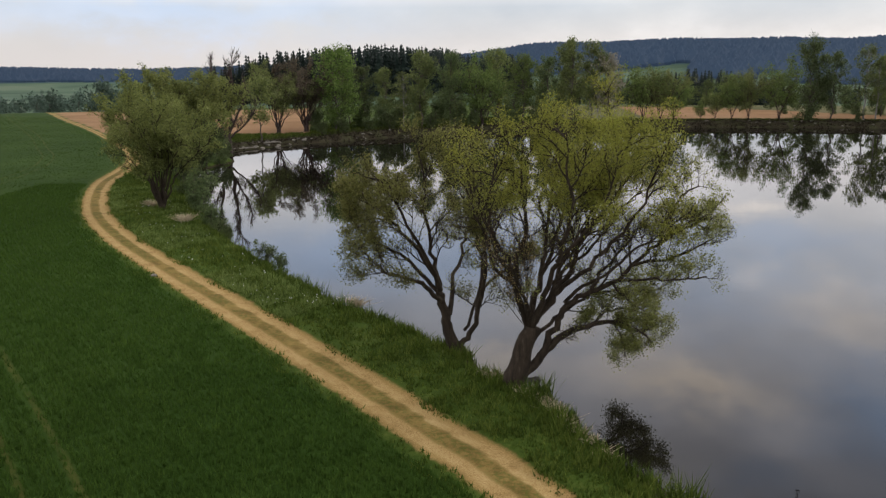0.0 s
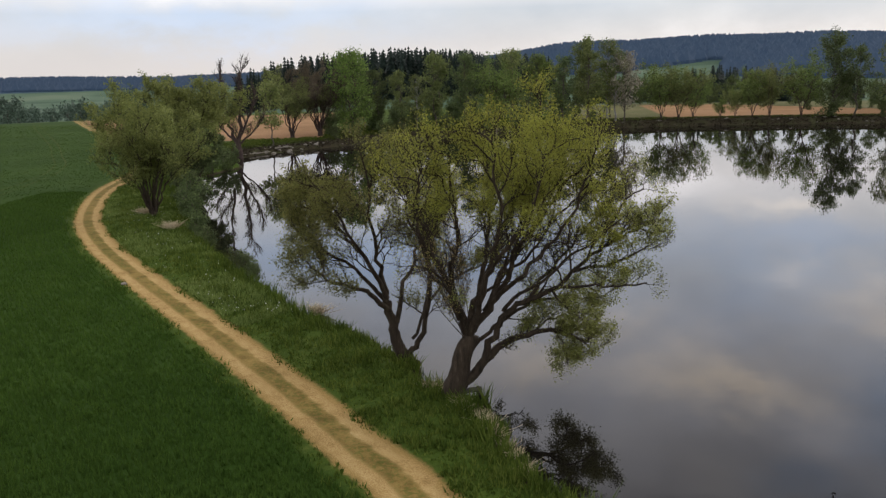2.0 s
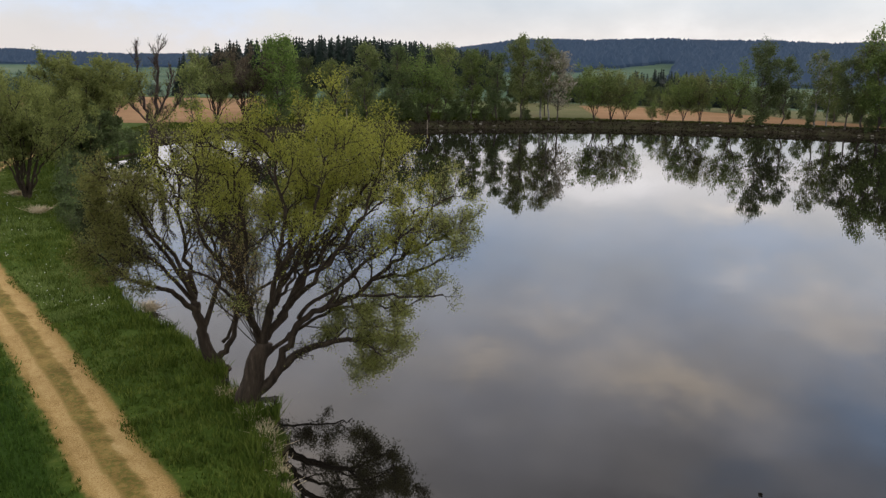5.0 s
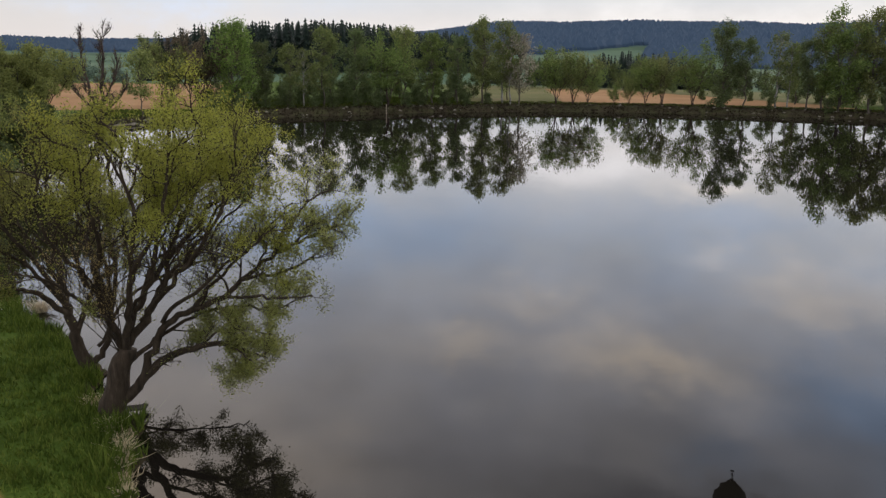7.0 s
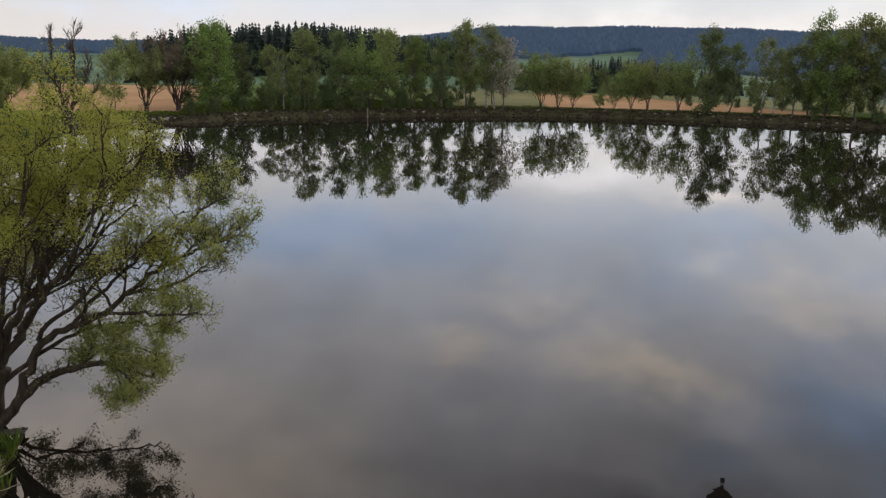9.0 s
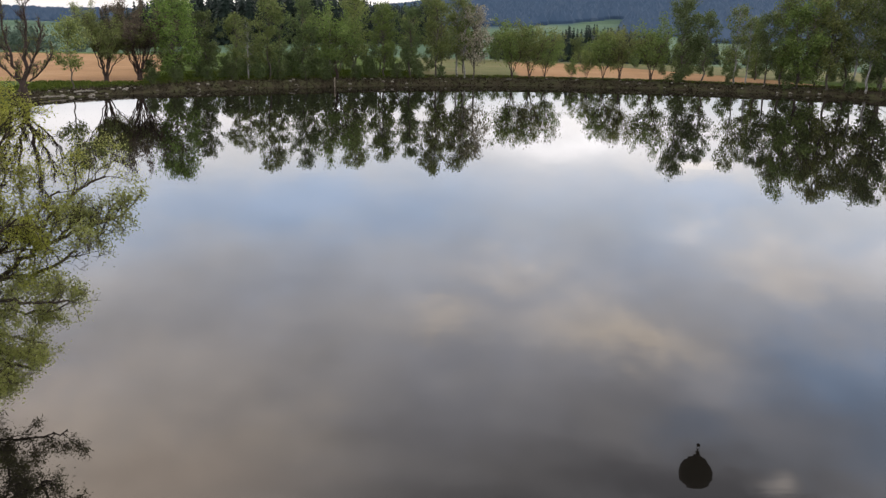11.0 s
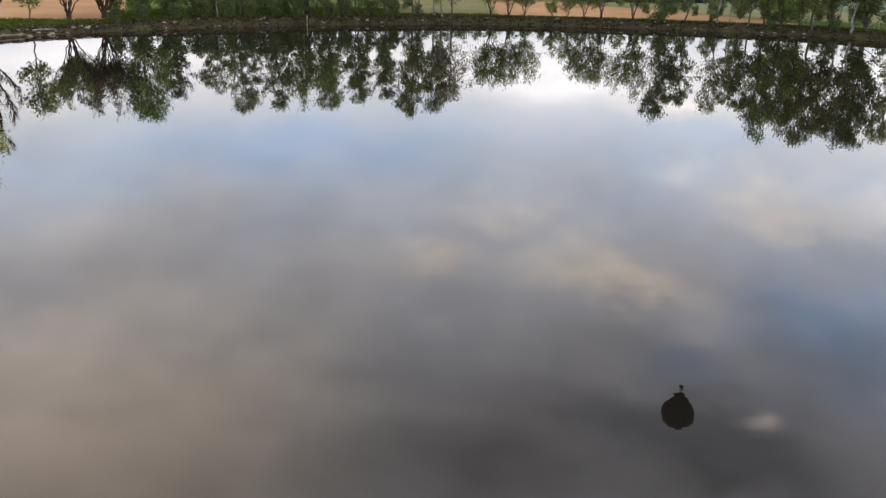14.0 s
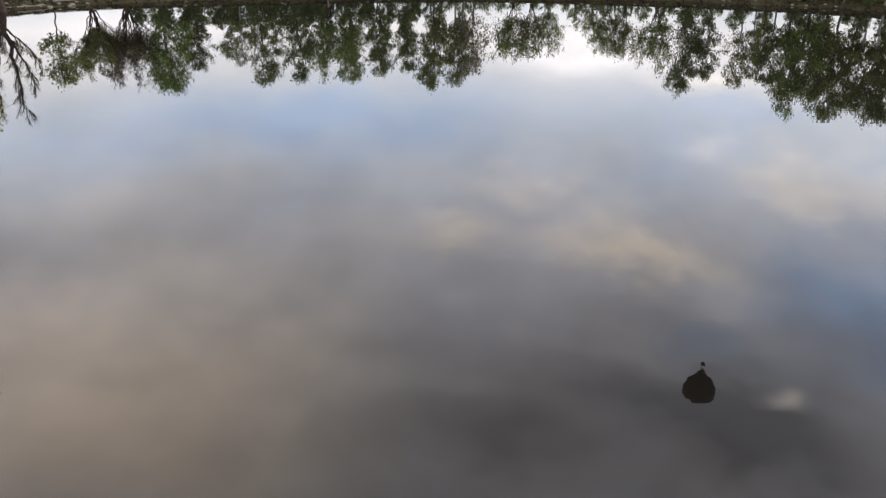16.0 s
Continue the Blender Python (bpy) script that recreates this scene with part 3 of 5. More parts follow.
def build_ground():
    gx = spaced([(-3600, 220), (-1200, 90), (-400, 25), (-150, 6), (-60, 1.2), (-46, 0.36), (12, 0.8), (24, 2.5), (135, 8), (220, 40), (600, 90), (1500, 200), (3600, 1)])
    gy = spaced([(-900, 150), (-100, 20), (-20, 4), (16, 0.36), (86, 0.6), (112, 1.1), (200, 4), (300, 20), (700, 60), (2600, 200), (3800, 1)])
    X, Y = np.meshgrid(gx, gy)
    z, across, shore, soil, out, dam = layout(X, Y)
    rng = np.random.default_rng(5)
    z = z + rng.normal(size=z.shape) * 0.02 * ((shore > 0.3) & (np.abs(across) > 1.3))
    ny, nx = X.shape
    v = np.stack([X, Y, z], -1).reshape(-1, 3)
    i = np.arange(ny * nx).reshape(ny, nx)
    f = np.stack([i[:-1, :-1], i[:-1, 1:], i[1:, 1:], i[1:, :-1]], -1).reshape(-1, 4)
    me = bpy.data.meshes.new("ground")
    me.vertices.add(len(v))
    me.vertices.foreach_set("co", v.ravel())
    me.loops.add(f.size)
    me.loops.foreach_set("vertex_index", f.ravel().astype(np.int32))
    me.polygons.add(len(f))
    me.polygons.foreach_set("loop_start", np.arange(0, f.size, 4, dtype=np.int32))
    me.polygons.foreach_set("use_smooth", np.ones(len(f), bool))
    r, az = np.hypot(X, Y), np.degrees(np.arctan2(X, Y))
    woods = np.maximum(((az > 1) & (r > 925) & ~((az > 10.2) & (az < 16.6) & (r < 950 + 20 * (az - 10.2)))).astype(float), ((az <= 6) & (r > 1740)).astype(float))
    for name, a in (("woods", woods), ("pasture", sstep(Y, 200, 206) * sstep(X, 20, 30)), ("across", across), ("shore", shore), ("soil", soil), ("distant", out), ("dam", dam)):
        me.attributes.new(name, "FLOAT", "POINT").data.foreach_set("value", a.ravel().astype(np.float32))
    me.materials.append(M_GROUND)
    me.update(calc_edges=True)
    return tagged(new("ground", me), "green wheat field, two-rut dirt track and grassy verge by a pond", "ground", kind="structure")


build_ground()

# the pond's surface, a little past its shore all round
w = Build()
centre = LAKE_S.mean(0)
rim = [(float(p[0]), float(p[1]), 0.0) for p in LAKE_S + (LAKE_S - centre) / np.linalg.norm(LAKE_S - centre, axis=1)[:, None] * 1.5]
w.add(rim, [tuple(range(len(rim)))])
tagged(new("water", w.mesh("water", M_WATER, False)), "still dark pond water mirroring trees and evening clouds", "water", kind="structure")


# ---------------------------------------------------------------- trees
class Tree:
    """Grows limbs, branches and twigs; keeps the places of the leaves."""

    def __init__(self, seed, lift=0.25, droop=0.0, wander=0.22):
        self.rng = np.random.default_rng(seed)
        self.wood, self.leaves = Build(), []
        self.lift, self.droop, self.wander, self.crook = lift, droop, wander, 0.13

    def limb(self, pts, r0, r1, sides=8):
        pts = [Vector(p) for p in smooth_line(np.array(pts, float), False, 4)]
        n = len(pts)
        for i in range(1, n):
            pts[i] += Vector(self.rng.normal(size=3)) * self.crook * (pts[i] - pts[i - 1]).length
        self.wood.tube(pts, [(r0 + (r1 - r0) * (i / (n - 1)) ** 0.8) for i in range(n)], sides)
        return pts

    def shoot(self, start, way, length, r, sides=4, segs=5):
        rng, p, d = self.rng, Vector(start), Vector(way).normalized()
        pts = [p.copy()]
        for i in range(segs):
            d = (d + Vector(rng.normal(size=3)) * self.wander + Vector((0, 0, self.lift * 0.4 - self.droop * i / segs))).normalized()
            p = p + d * length / segs
            pts.append(p.copy())
        self.wood.tube(pts, [max(r * (1 - 0.8 * i / segs), 0.006) for i in range(segs + 1)], sides)
        return pts

    def branch_out(self, pts, r, length, count, levels, leaves, first=0.3, scatter=0.22, spread=0.9, density=None):
        """Side branches along a limb, and theirs; leaves on the last ones."""
        rng, n = self.rng, len(pts)
        for k in range(count):
            u = first + (1 - first) * (k + rng.uniform(0, 1)) / count
            i = min(int(u * (n - 1)), n - 2)
            p = pts[i].lerp(pts[i + 1], u * (n - 1) - i)
            d = (pts[i + 1] - pts[i]).normalized()
            side = Vector(rng.normal(size=3))
            side = (side - d * side.dot(d)).normalized()
            way = d * (1.0 - 0.35 * spread) + side * spread * rng.uniform(0.55, 1.1) + Vector((0, 0, self.lift))
            ln = length * rng.uniform(0.6, 1.25) * (1.1 - 0.35 * u)
            q = self.shoot(p, way, ln, r * rng.uniform(0.7, 1.1), 3 if levels < 3 else 4, 2 if levels == 1 else 4)
            if levels > 1:
                self.branch_out(q, r * 0.5, length * 0.52, max(3, int(count * 0.7)), levels - 1, leaves, 0.28, scatter, spread, density)
            if levels == 1:
                m = leaves
                if density is not None:
                    m = int(m * density(q[-1]) + rng.uniform(0, 1))
                for _ in range(m):
                    t = rng.uniform(0.15, 1.08) * (len(q) - 1)
                    j = min(int(t), len(q) - 2)
                    self.leaves.append(q[j].lerp(q[j + 1], t - j) + Vector(rng.normal(size=3)) * scatter)


def clumps(p, size, low, high):
    """Leaves gather in tufts with gaps between them."""
    f = noise.noise(Vector(p) * (1 / size)) * 0.5 + noise.noise(Vector(p) * (2.3 / size) + Vector((7, 3, 1))) * 0.3
    return low + (high - low) * min(max((f + 0.16) / 0.30, 0), 1)


def finish(tree, name, label, group, at, bark, leaf, size, aspect=0.45, hang=0.3, extra=(), limbs=()):
    th = thing(name, label, "tree", group, at)
    back = Matrix.Translation(-Vector(at))
    wood = tree.wood.mesh("trunk", bark)
    wood.transform(back)
    stem = part("trunk", wood, th)
    for b in limbs:
        me = b.mesh("limb", bark)
        me.transform(back)
        part("limb", me, stem)
    for nm, places, mat, lab in ((("crown", tree.leaves, leaf, ""),) + tuple(extra)):
        me = leaf_mesh(nm, [tuple(p) for p in places], size, mat, tree.rng, aspect, hang)
        me.transform(back)
        part(nm, me, th, lab)
    return th


def leaning_willow():
    """The big willow that leans out over the water."""
    t = Tree(11, lift=0.22, wander=0.28)
    Y = 32.6
    t.limb([(2.7, Y, -0.1), (2.82, Y, 0.5), (3.17, Y, 1.6), (3.5, Y, 2.7)], 0.56, 0.34, 12)
    def dens(p):
        if p.z < 4.9 and p.x > 5.6:
            return clumps(p, 1.1, 0.25, 1.15)
        if p.x > 8.0:
            return clumps(p, 0.9, 0.05, 1.0) * (0.9 if p.x < 10.6 else 0.75)
        if abs(p.x - 3.6) < 0.7 and 4.5 < p.z < 6.0:
            return 0.55
        top = min(max((p.z - 7.3 - 0.12 * abs(p.x - 5.4)) / 1.3, 0), 1)
        return 0.05 + clumps(p, 1.5, 0.7, 1.35) * top * (0.4 if p.x < 2.1 else 1.0)

    limbs = [
        ([(3.45, Y, 2.4), (3.0, Y + 0.2, 3.7), (2.7, Y + 0.4, 4.5), (1.95, Y + 0.5, 5.1), (1.5, Y + 0.6, 6.5), (0.9, Y + 0.4, 7.9)], 0.15, 9, 1.9),
        ([(3.1, Y, 3.4), (2.7, Y - 0.3, 5.0), (3.1, Y - 0.7, 6.4), (3.1, Y - 1.0, 7.4), (2.9, Y - 1.2, 8.6), (2.9, Y - 1.4, 10.2)], 0.15, 11, 1.8),
        ([(3.5, Y, 2.7), (3.75, Y + 0.6, 3.9), (4.0, Y + 1.1, 4.7), (4.2, Y + 1.6, 5.8), (4.4, Y + 2.0, 6.9), (4.6, Y + 2.3, 8.4), (4.8, Y + 2.5, 10.6)], 0.17, 12, 1.9),
        ([(3.5, Y, 2.6), (3.9, Y - 0.7, 4.2), (4.3, Y - 1.4, 5.8), (4.7, Y - 1.9, 7.4), (4.6, Y - 2.1, 9.2), (4.4, Y - 2.2, 10.9)], 0.155, 12, 1.9),
        ([(3.6, Y, 2.9), (4.4, Y - 0.1, 4.15), (5.05, Y - 0.2, 5.1), (5.3, Y - 0.3, 6.2), (5.7, Y - 0.3, 7.3), (6.1, Y - 0.3, 8.4), (6.6, Y - 0.3, 10.8)], 0.17, 13, 1.9),
        ([(4.1, Y, 3.7), (4.9, Y + 0.9, 5.0), (5.9, Y + 1.6, 6.3), (6.8, Y + 2.0, 7.8), (7.5, Y + 2.2, 9.8)], 0.12, 11, 1.8),
        ([(4.4, Y - 0.1, 4.1), (5.4, Y - 0.9, 5.2), (6.5, Y - 1.5, 6.6), (7.6, Y - 1.8, 8.2), (8.1, Y - 1.8, 9.9)], 0.12, 11, 1.8),
        ([(2.9, Y + 0.3, 4.2), (2.0, Y + 1.3, 6.0), (1.5, Y + 1.8, 7.6), (1.4, Y + 2.0, 9.4)], 0.10, 11, 1.8),
        ([(2.7, Y - 0.3, 5.0), (1.9, Y - 1.3, 6.6), (1.6, Y - 1.8, 8.2), (1.9, Y - 2.0, 9.8)], 0.10, 11, 1.8),
        ([(4.0, Y + 1.1, 4.7), (5.0, Y + 2.4, 6.6), (5.6, Y + 3.0, 8.4), (5.9, Y + 3.2, 9.9)], 0.11, 11, 1.8),
        ([(4.3, Y - 1.4, 5.8), (5.4, Y - 2.3, 7.2), (6.0, Y - 2.8, 8.6), (6.3, Y - 2.9, 10.3)], 0.10, 11, 1.8),
        ([(5.3, Y - 0.3, 6.2), (6.6, Y + 0.4, 7.8), (7.6, Y + 0.6, 9.0), (8.6, Y + 0.6, 9.9)], 0.10, 11, 1.7),
        ([(4.0, Y + 0.08, 1.5), (4.45, Y, 2.7), (5.0, Y, 3.6), (5.95, Y + 0.1, 4.15), (7.05, Y + 0.2, 4.6), (7.7, Y + 0.4, 5.2), (8.8, Y + 0.6, 6.05), (9.5, Y + 0.8, 6.4), (10.1, Y + 1.0, 6.7), (10.7, Y + 1.2, 6.9)], 0.17, 17, 1.5),
        ([(7.7, Y + 0.4, 5.2), (9.0, Y + 0.1, 5.5), (9.9, Y - 0.3, 6.0), (10.7, Y - 0.6, 6.5)], 0.07, 9, 1.2),
        ([(8.8, Y + 0.6, 6.05), (9.6, Y + 1.4, 7.4), (10.2, Y + 1.9, 8.0), (10.8, Y + 2.0, 8.3)], 0.06, 8, 1.2),
        ([(7.05, Y + 0.2, 4.6), (8.2, Y - 0.2, 4.75), (9.4, Y - 0.6, 4.8), (10.4, Y - 0.9, 5.0)], 0.07, 8, 1.2),
        ([(2.9, Y, 0.2), (3.6, Y + 0.05, 1.0), (4.3, Y + 0.1, 1.8), (5.05, Y + 0.2, 2.35), (6.1, Y + 0.3, 2.7), (7.0, Y + 0.4, 2.7), (7.8, Y + 0.5, 2.35), (8.5, Y + 0.6, 2.1)], 0.25, 12, 1.1),
        ([(3.5, Y, 2.2), (4.3, Y + 0.2, 2.8), (5.0, Y + 0.5, 3.3), (6.0, Y + 0.8, 3.8), (7.2, Y + 1.0, 4.0), (8.4, Y + 1.2, 3.9), (9.3, Y + 1.4, 3.9)], 0.10, 11, 1.1),
    ]
    limbs += [([(4.85, Y, 3.7), (5.5, Y - 0.4, 4.5), (6.5, Y - 0.8, 5.2), (7.4, Y - 1.0, 6.2), (8.4, Y - 1.2, 6.8), (9.3, Y - 1.3, 7.6)], 0.09, 11, 1.4),
              ([(5.95, Y + 0.1, 4.15), (6.6, Y + 0.7, 5.1), (7.6, Y + 1.1, 5.9), (8.4, Y + 1.4, 6.9), (9.5, Y + 1.6, 7.9)], 0.08, 10, 1.4),
              ([(4.4, Y - 0.1, 4.15), (5.0, Y + 0.3, 5.2), (6.1, Y + 0.6, 6.0), (6.8, Y + 0.8, 7.1), (8.1, Y + 1.0, 8.2)], 0.09, 10, 1.5),
              ([(3.6, Y, 2.9), (4.0, Y - 0.5, 4.4), (4.9, Y - 0.9, 5.6), (5.2, Y - 1.0, 6.8), (6.0, Y - 1.2, 8.4)], 0.09, 9, 1.5),
              ([(3.4, Y, 3.0), (3.0, Y - 1.2, 4.4), (2.6, Y - 2.2, 5.4), (2.2, Y - 3.1, 6.1), (1.6, Y - 3.8, 6.6)], 0.09, 9, 1.2),
              ([(7.0, Y + 0.4, 2.7), (7.3, Y + 0.3, 2.2), (7.45, Y + 0.2, 1.7), (7.5, Y + 0.2, 1.3)], 0.04, 9, 0.8),
              ([(6.6, Y + 0.4, 2.7), (7.2, Y - 0.2, 2.9), (7.9, Y - 0.6, 2.6), (8.4, Y - 0.8, 2.2)], 0.04, 9, 0.9),
              ([(6.1, Y + 0.3, 2.7), (6.8, Y + 0.6, 3.2), (7.7, Y + 0.8, 3.2), (8.8, Y + 0.9, 2.9)], 0.05, 9, 1.1)]
    trunk, grown = t.wood, []
    for pts, r, count, ln in limbs:
        t.wood = Build()
        grown.append(t.wood)
        q = t.limb(pts, r, 0.03)
        t.branch_out(q, min(r * 0.36, 0.06), ln * 1.1, max(8, int(count * 0.85)), 3, 33, 0.30, 0.13, 0.85, dens)
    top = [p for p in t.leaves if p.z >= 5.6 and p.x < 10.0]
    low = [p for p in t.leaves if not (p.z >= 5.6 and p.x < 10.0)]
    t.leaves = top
    d = Tree(77, lift=0.30, wander=0.16)
    for k in range(12):
        u = k / 11
        a = d.shoot((3.3 + 0.12 * u, Y - 0.12 - 0.1 * u, 2.5 + 0.3 * u), (-0.75 + 0.75 * u, -0.5 + 0.5 * (k % 3) / 2, 1.15), 3.9 + 0.5 * (k % 2), 0.022)
        d.branch_out(a, 0.008, 1.0, 9, 2, 3, 0.25, 0.14, 0.65)
    t.wood = trunk
    grown.append(d.wood)
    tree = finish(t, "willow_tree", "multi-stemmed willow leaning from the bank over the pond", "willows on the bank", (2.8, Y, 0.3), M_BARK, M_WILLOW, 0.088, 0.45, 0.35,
           (("lower_foliage", low, M_WILLOW_LOW, "sparse leaves, duller than the crown above"), ("dry_foliage", d.leaves, M_DRY, "reddish brown dry twigs")), grown)
    tree.location += Vector((0.12, 0.55, 0.0))


def second_willow():
    t = Tree(23, lift=0.22)
    Y = 37.4
    t.limb([(0.95, Y, -0.2), (0.55, Y, 0.3), (0.25, Y, 0.9), (0.0, Y, 2.0), (-0.2, Y + 0.1, 3.0)], 0.42, 0.17, 10)
    def dens(p):
        if p.x > 2.4 and p.z < 5.2:
            return clumps(p, 0.9, 0.05, 0.7)
        if p.y > Y + 3:
            return clumps(p, 1.0, 0.2, 1.0)
        rho = math.sqrt(((p.x + 1.2) / 4.0) ** 2 + ((p.y - Y) / 3.8) ** 2 + ((p.z - 5.0) / 5.4) ** 2)
        return 0.10 + clumps(p, 1.3, 0.45, 1.3) * min(max((rho - 0.42) / 0.3, 0), 1)

    trunk, grown = t.wood, []
    for pts, r, count, ln in [
        ([(0.0, Y, 2.0), (-0.28, Y + 0.2, 3.4), (-0.6, Y + 0.5, 5.0), (-0.9, Y + 0.7, 7.0), (-1.0, Y + 0.8, 9.0)], 0.18, 12, 1.9),
        ([(-0.1, Y, 2.6), (-0.9, Y - 0.4, 3.5), (-1.4, Y - 0.6, 3.8), (-2.1, Y - 0.9, 4.1), (-2.8, Y - 1.0, 4.4), (-3.5, Y - 1.1, 5.1)], 0.14, 13, 1.5),
        ([(-0.15, Y, 2.9), (-1.1, Y + 0.2, 4.0), (-2.1, Y + 0.3, 4.9), (-3.2, Y + 0.2, 5.4), (-3.9, Y + 0.1, 6.0)], 0.12, 13, 1.6),
        ([(0.9, Y + 0.1, 1.2), (1.8, Y + 1.2, 2.9), (3.5, Y + 2.6, 3.8), (5.0, Y + 3.5, 4.1), (6.3, Y + 4.2, 4.2)], 0.085, 12, 1.1),
        ([(0.2, Y, 2.0), (0.7, Y + 2.4, 3.9), (1.2, Y + 4.6, 5.0), (1.7, Y + 6.6, 5.6)], 0.13, 12, 1.5),
        ([(-0.2, Y, 3.0), (-1.0, Y + 0.6, 4.6), (-2.0, Y + 1.0, 5.8), (-3.1, Y + 1.0, 6.8), (-4.1, Y + 1.0, 7.4)], 0.13, 12, 1.6),
        ([(-0.2, Y, 3.2), (-0.9, Y - 0.9, 5.2), (-1.9, Y - 1.5, 7.0), (-2.6, Y - 1.6, 8.6)], 0.13, 12, 1.7),
        ([(0.45, Y, 0.4), (1.05, Y, 0.85), (1.5, Y, 1.9), (1.65, Y + 0.2, 3.7), (1.5, Y + 0.6, 5.8), (1.2, Y + 0.8, 8.0), (1.0, Y + 0.8, 9.6)], 0.17, 13, 1.8),
        ([(1.5, Y, 2.2), (1.9, Y - 0.7, 4.2), (1.6, Y - 1.2, 6.4), (0.7, Y - 1.4, 8.6)], 0.12, 11, 1.7),
    ]:
        t.wood = Build()
        grown.append(t.wood)
        q = t.limb(pts, r, 0.03)
        t.branch_out(q, r * 0.30, ln * 1.1, max(8, int(count * 0.9)), 3, 26, 0.32, 0.14, 0.85, dens)
    t.wood = trunk
    finish(t, "willow_tree", "two-stemmed willow on the pond's grassy edge", "willows on the bank", (0.7, Y, 0.2), M_BARK, M_WILLOW_LOW, 0.105, 0.45, 0.35, (), grown)


def bushy_willow(seed, at, tall, wide, stems, label, leaf_size, leaves=20, group="willows on the bank", bark=None, leaf=None, lean=(0, 0), low=0.36, trunk=0.3):
    """A many-stemmed sallow, broad and rounded, branched from near the ground."""
    t = Tree(seed, lift=0.30)
    rng = t.rng
    x, y, z = at
    dens = lambda p: clumps(p, 0.13 * tall, 0.35, 1.5) * (0.65 + 0.5 * min(max((p.z - z) / tall, 0), 1))
    t.limb([(x, y, z - 0.3), (x + 0.05, y, z + trunk * 0.5), (x, y, z + trunk + 0.1)], 0.036 * tall, 0.028 * tall, 10)
    for k in range(stems):
        a = 2 * math.pi * (k + rng.uniform(-0.25, 0.25)) / stems
        out = wide * rng.uniform(0.35, 1.0)
        hgt = tall * rng.uniform(0.66, 0.95) * (1 - 0.35 * (out / wide) ** 2)
        e = Vector((x + math.cos(a) * out + lean[0], y + math.sin(a) * out + lean[1], z + hgt))
        s = Vector((x + math.cos(a) * 0.016 * tall, y + math.sin(a) * 0.016 * tall, z + trunk * rng.uniform(0.3, 1.0)))
        m = s.lerp(e, 0.45) + Vector((-math.cos(a) * out * 0.12, -math.sin(a) * out * 0.12, hgt * 0.06))
        q = t.limb([s, s.lerp(m, 0.5), m, m.lerp(e, 0.5), e], 0.24 * (tall / 12) / stems ** 0.25, 0.02, 6)
        t.branch_out(q, 0.004 * tall, tall * 0.21, 9, 3, leaves, low, 0.012 * tall + 0.05, 0.95, dens)
    return finish(t, "willow_tree", label, group, at, bark or M_BARK, leaf or M_SALLOW, leaf_size, 0.5, 0.3)


leaning_willow()
second_willow()
bushy_willow(31, (-26.3, 77.0, 0.95), 11.6, 4.9, 16, "rounded bushy willow beside the bend of the track", 0.18, 16, low=0.36)
bushy_willow(35, (-31.6, 105.0, 0.95), 13.8, 6.6, 18, "tall spreading willow behind the bushy willow", 0.27, 14, lean=(-0.6, 0), low=0.26)
bushy_willow(33, (-29.6, 99.0, 0.6), 7.6, 4.6, 12, "low dark sallow overhanging the water", 0.24, 12, low=0.12, leaf=M_ALDER)


def bare_tree():
    t = Tree(41, lift=0.40, wander=0.26)
    X, Y, z = -36.3, 143.5, height(-36.4, 143.5)
    for pts, r, n, ln in (
            ([(0.1, 0, -0.2), (0, 0, 3), (0.4, 0.2, 8), (0.9, 0.4, 12), (1.1, 0.5, 15.4)], 0.55, 15, 2.2),
            ([(-0.2, 0, 0), (-0.8, -0.4, 4), (-1.7, -0.5, 8), (-2.1, -0.7, 12), (-2.2, -0.7, 15.6)], 0.42, 12, 2.0),
            ([(-0.8, -0.4, 3.5), (-2.1, -0.8, 4.8), (-3.5, -1.0, 6.2), (-4.6, -1.0, 8.2)], 0.22, 9, 1.8),
            ([(0.2, 0, 4.2), (1.4, 0, 6.2), (2.6, 0, 8.6), (3.2, 0, 11.2)], 0.24, 10, 1.9),
            ([(0, 0, 2.6), (1.6, -0.4, 3.9), (3.2, -0.8, 5.2), (4.8, -1.0, 7.4)], 0.20, 9, 1.8),
            ([(-1.5, -0.5, 7.0), (-3.2, 0.2, 8.6), (-4.4, 0.6, 10.6)], 0.16, 8, 1.6)):
        q = t.limb([(X + a, Y + b, z + c) for a, b, c in pts], r, 0.05)
        t.branch_out(q, 0.09, ln * 1.3, int(n * 1.5), 2, 4, 0.22, 0.2, 0.65, lambda p: clumps(p, 1.5, 0.0, 1.0) * (1.0 if p.z < z + 11 else 0.3))
    finish(t, "dead_tree", "half-dead tree with two bare forked stems at the shore", "", (X, Y, z), M_DARKTWIG, M_ALDER_WARM, 0.26)


bare_tree()


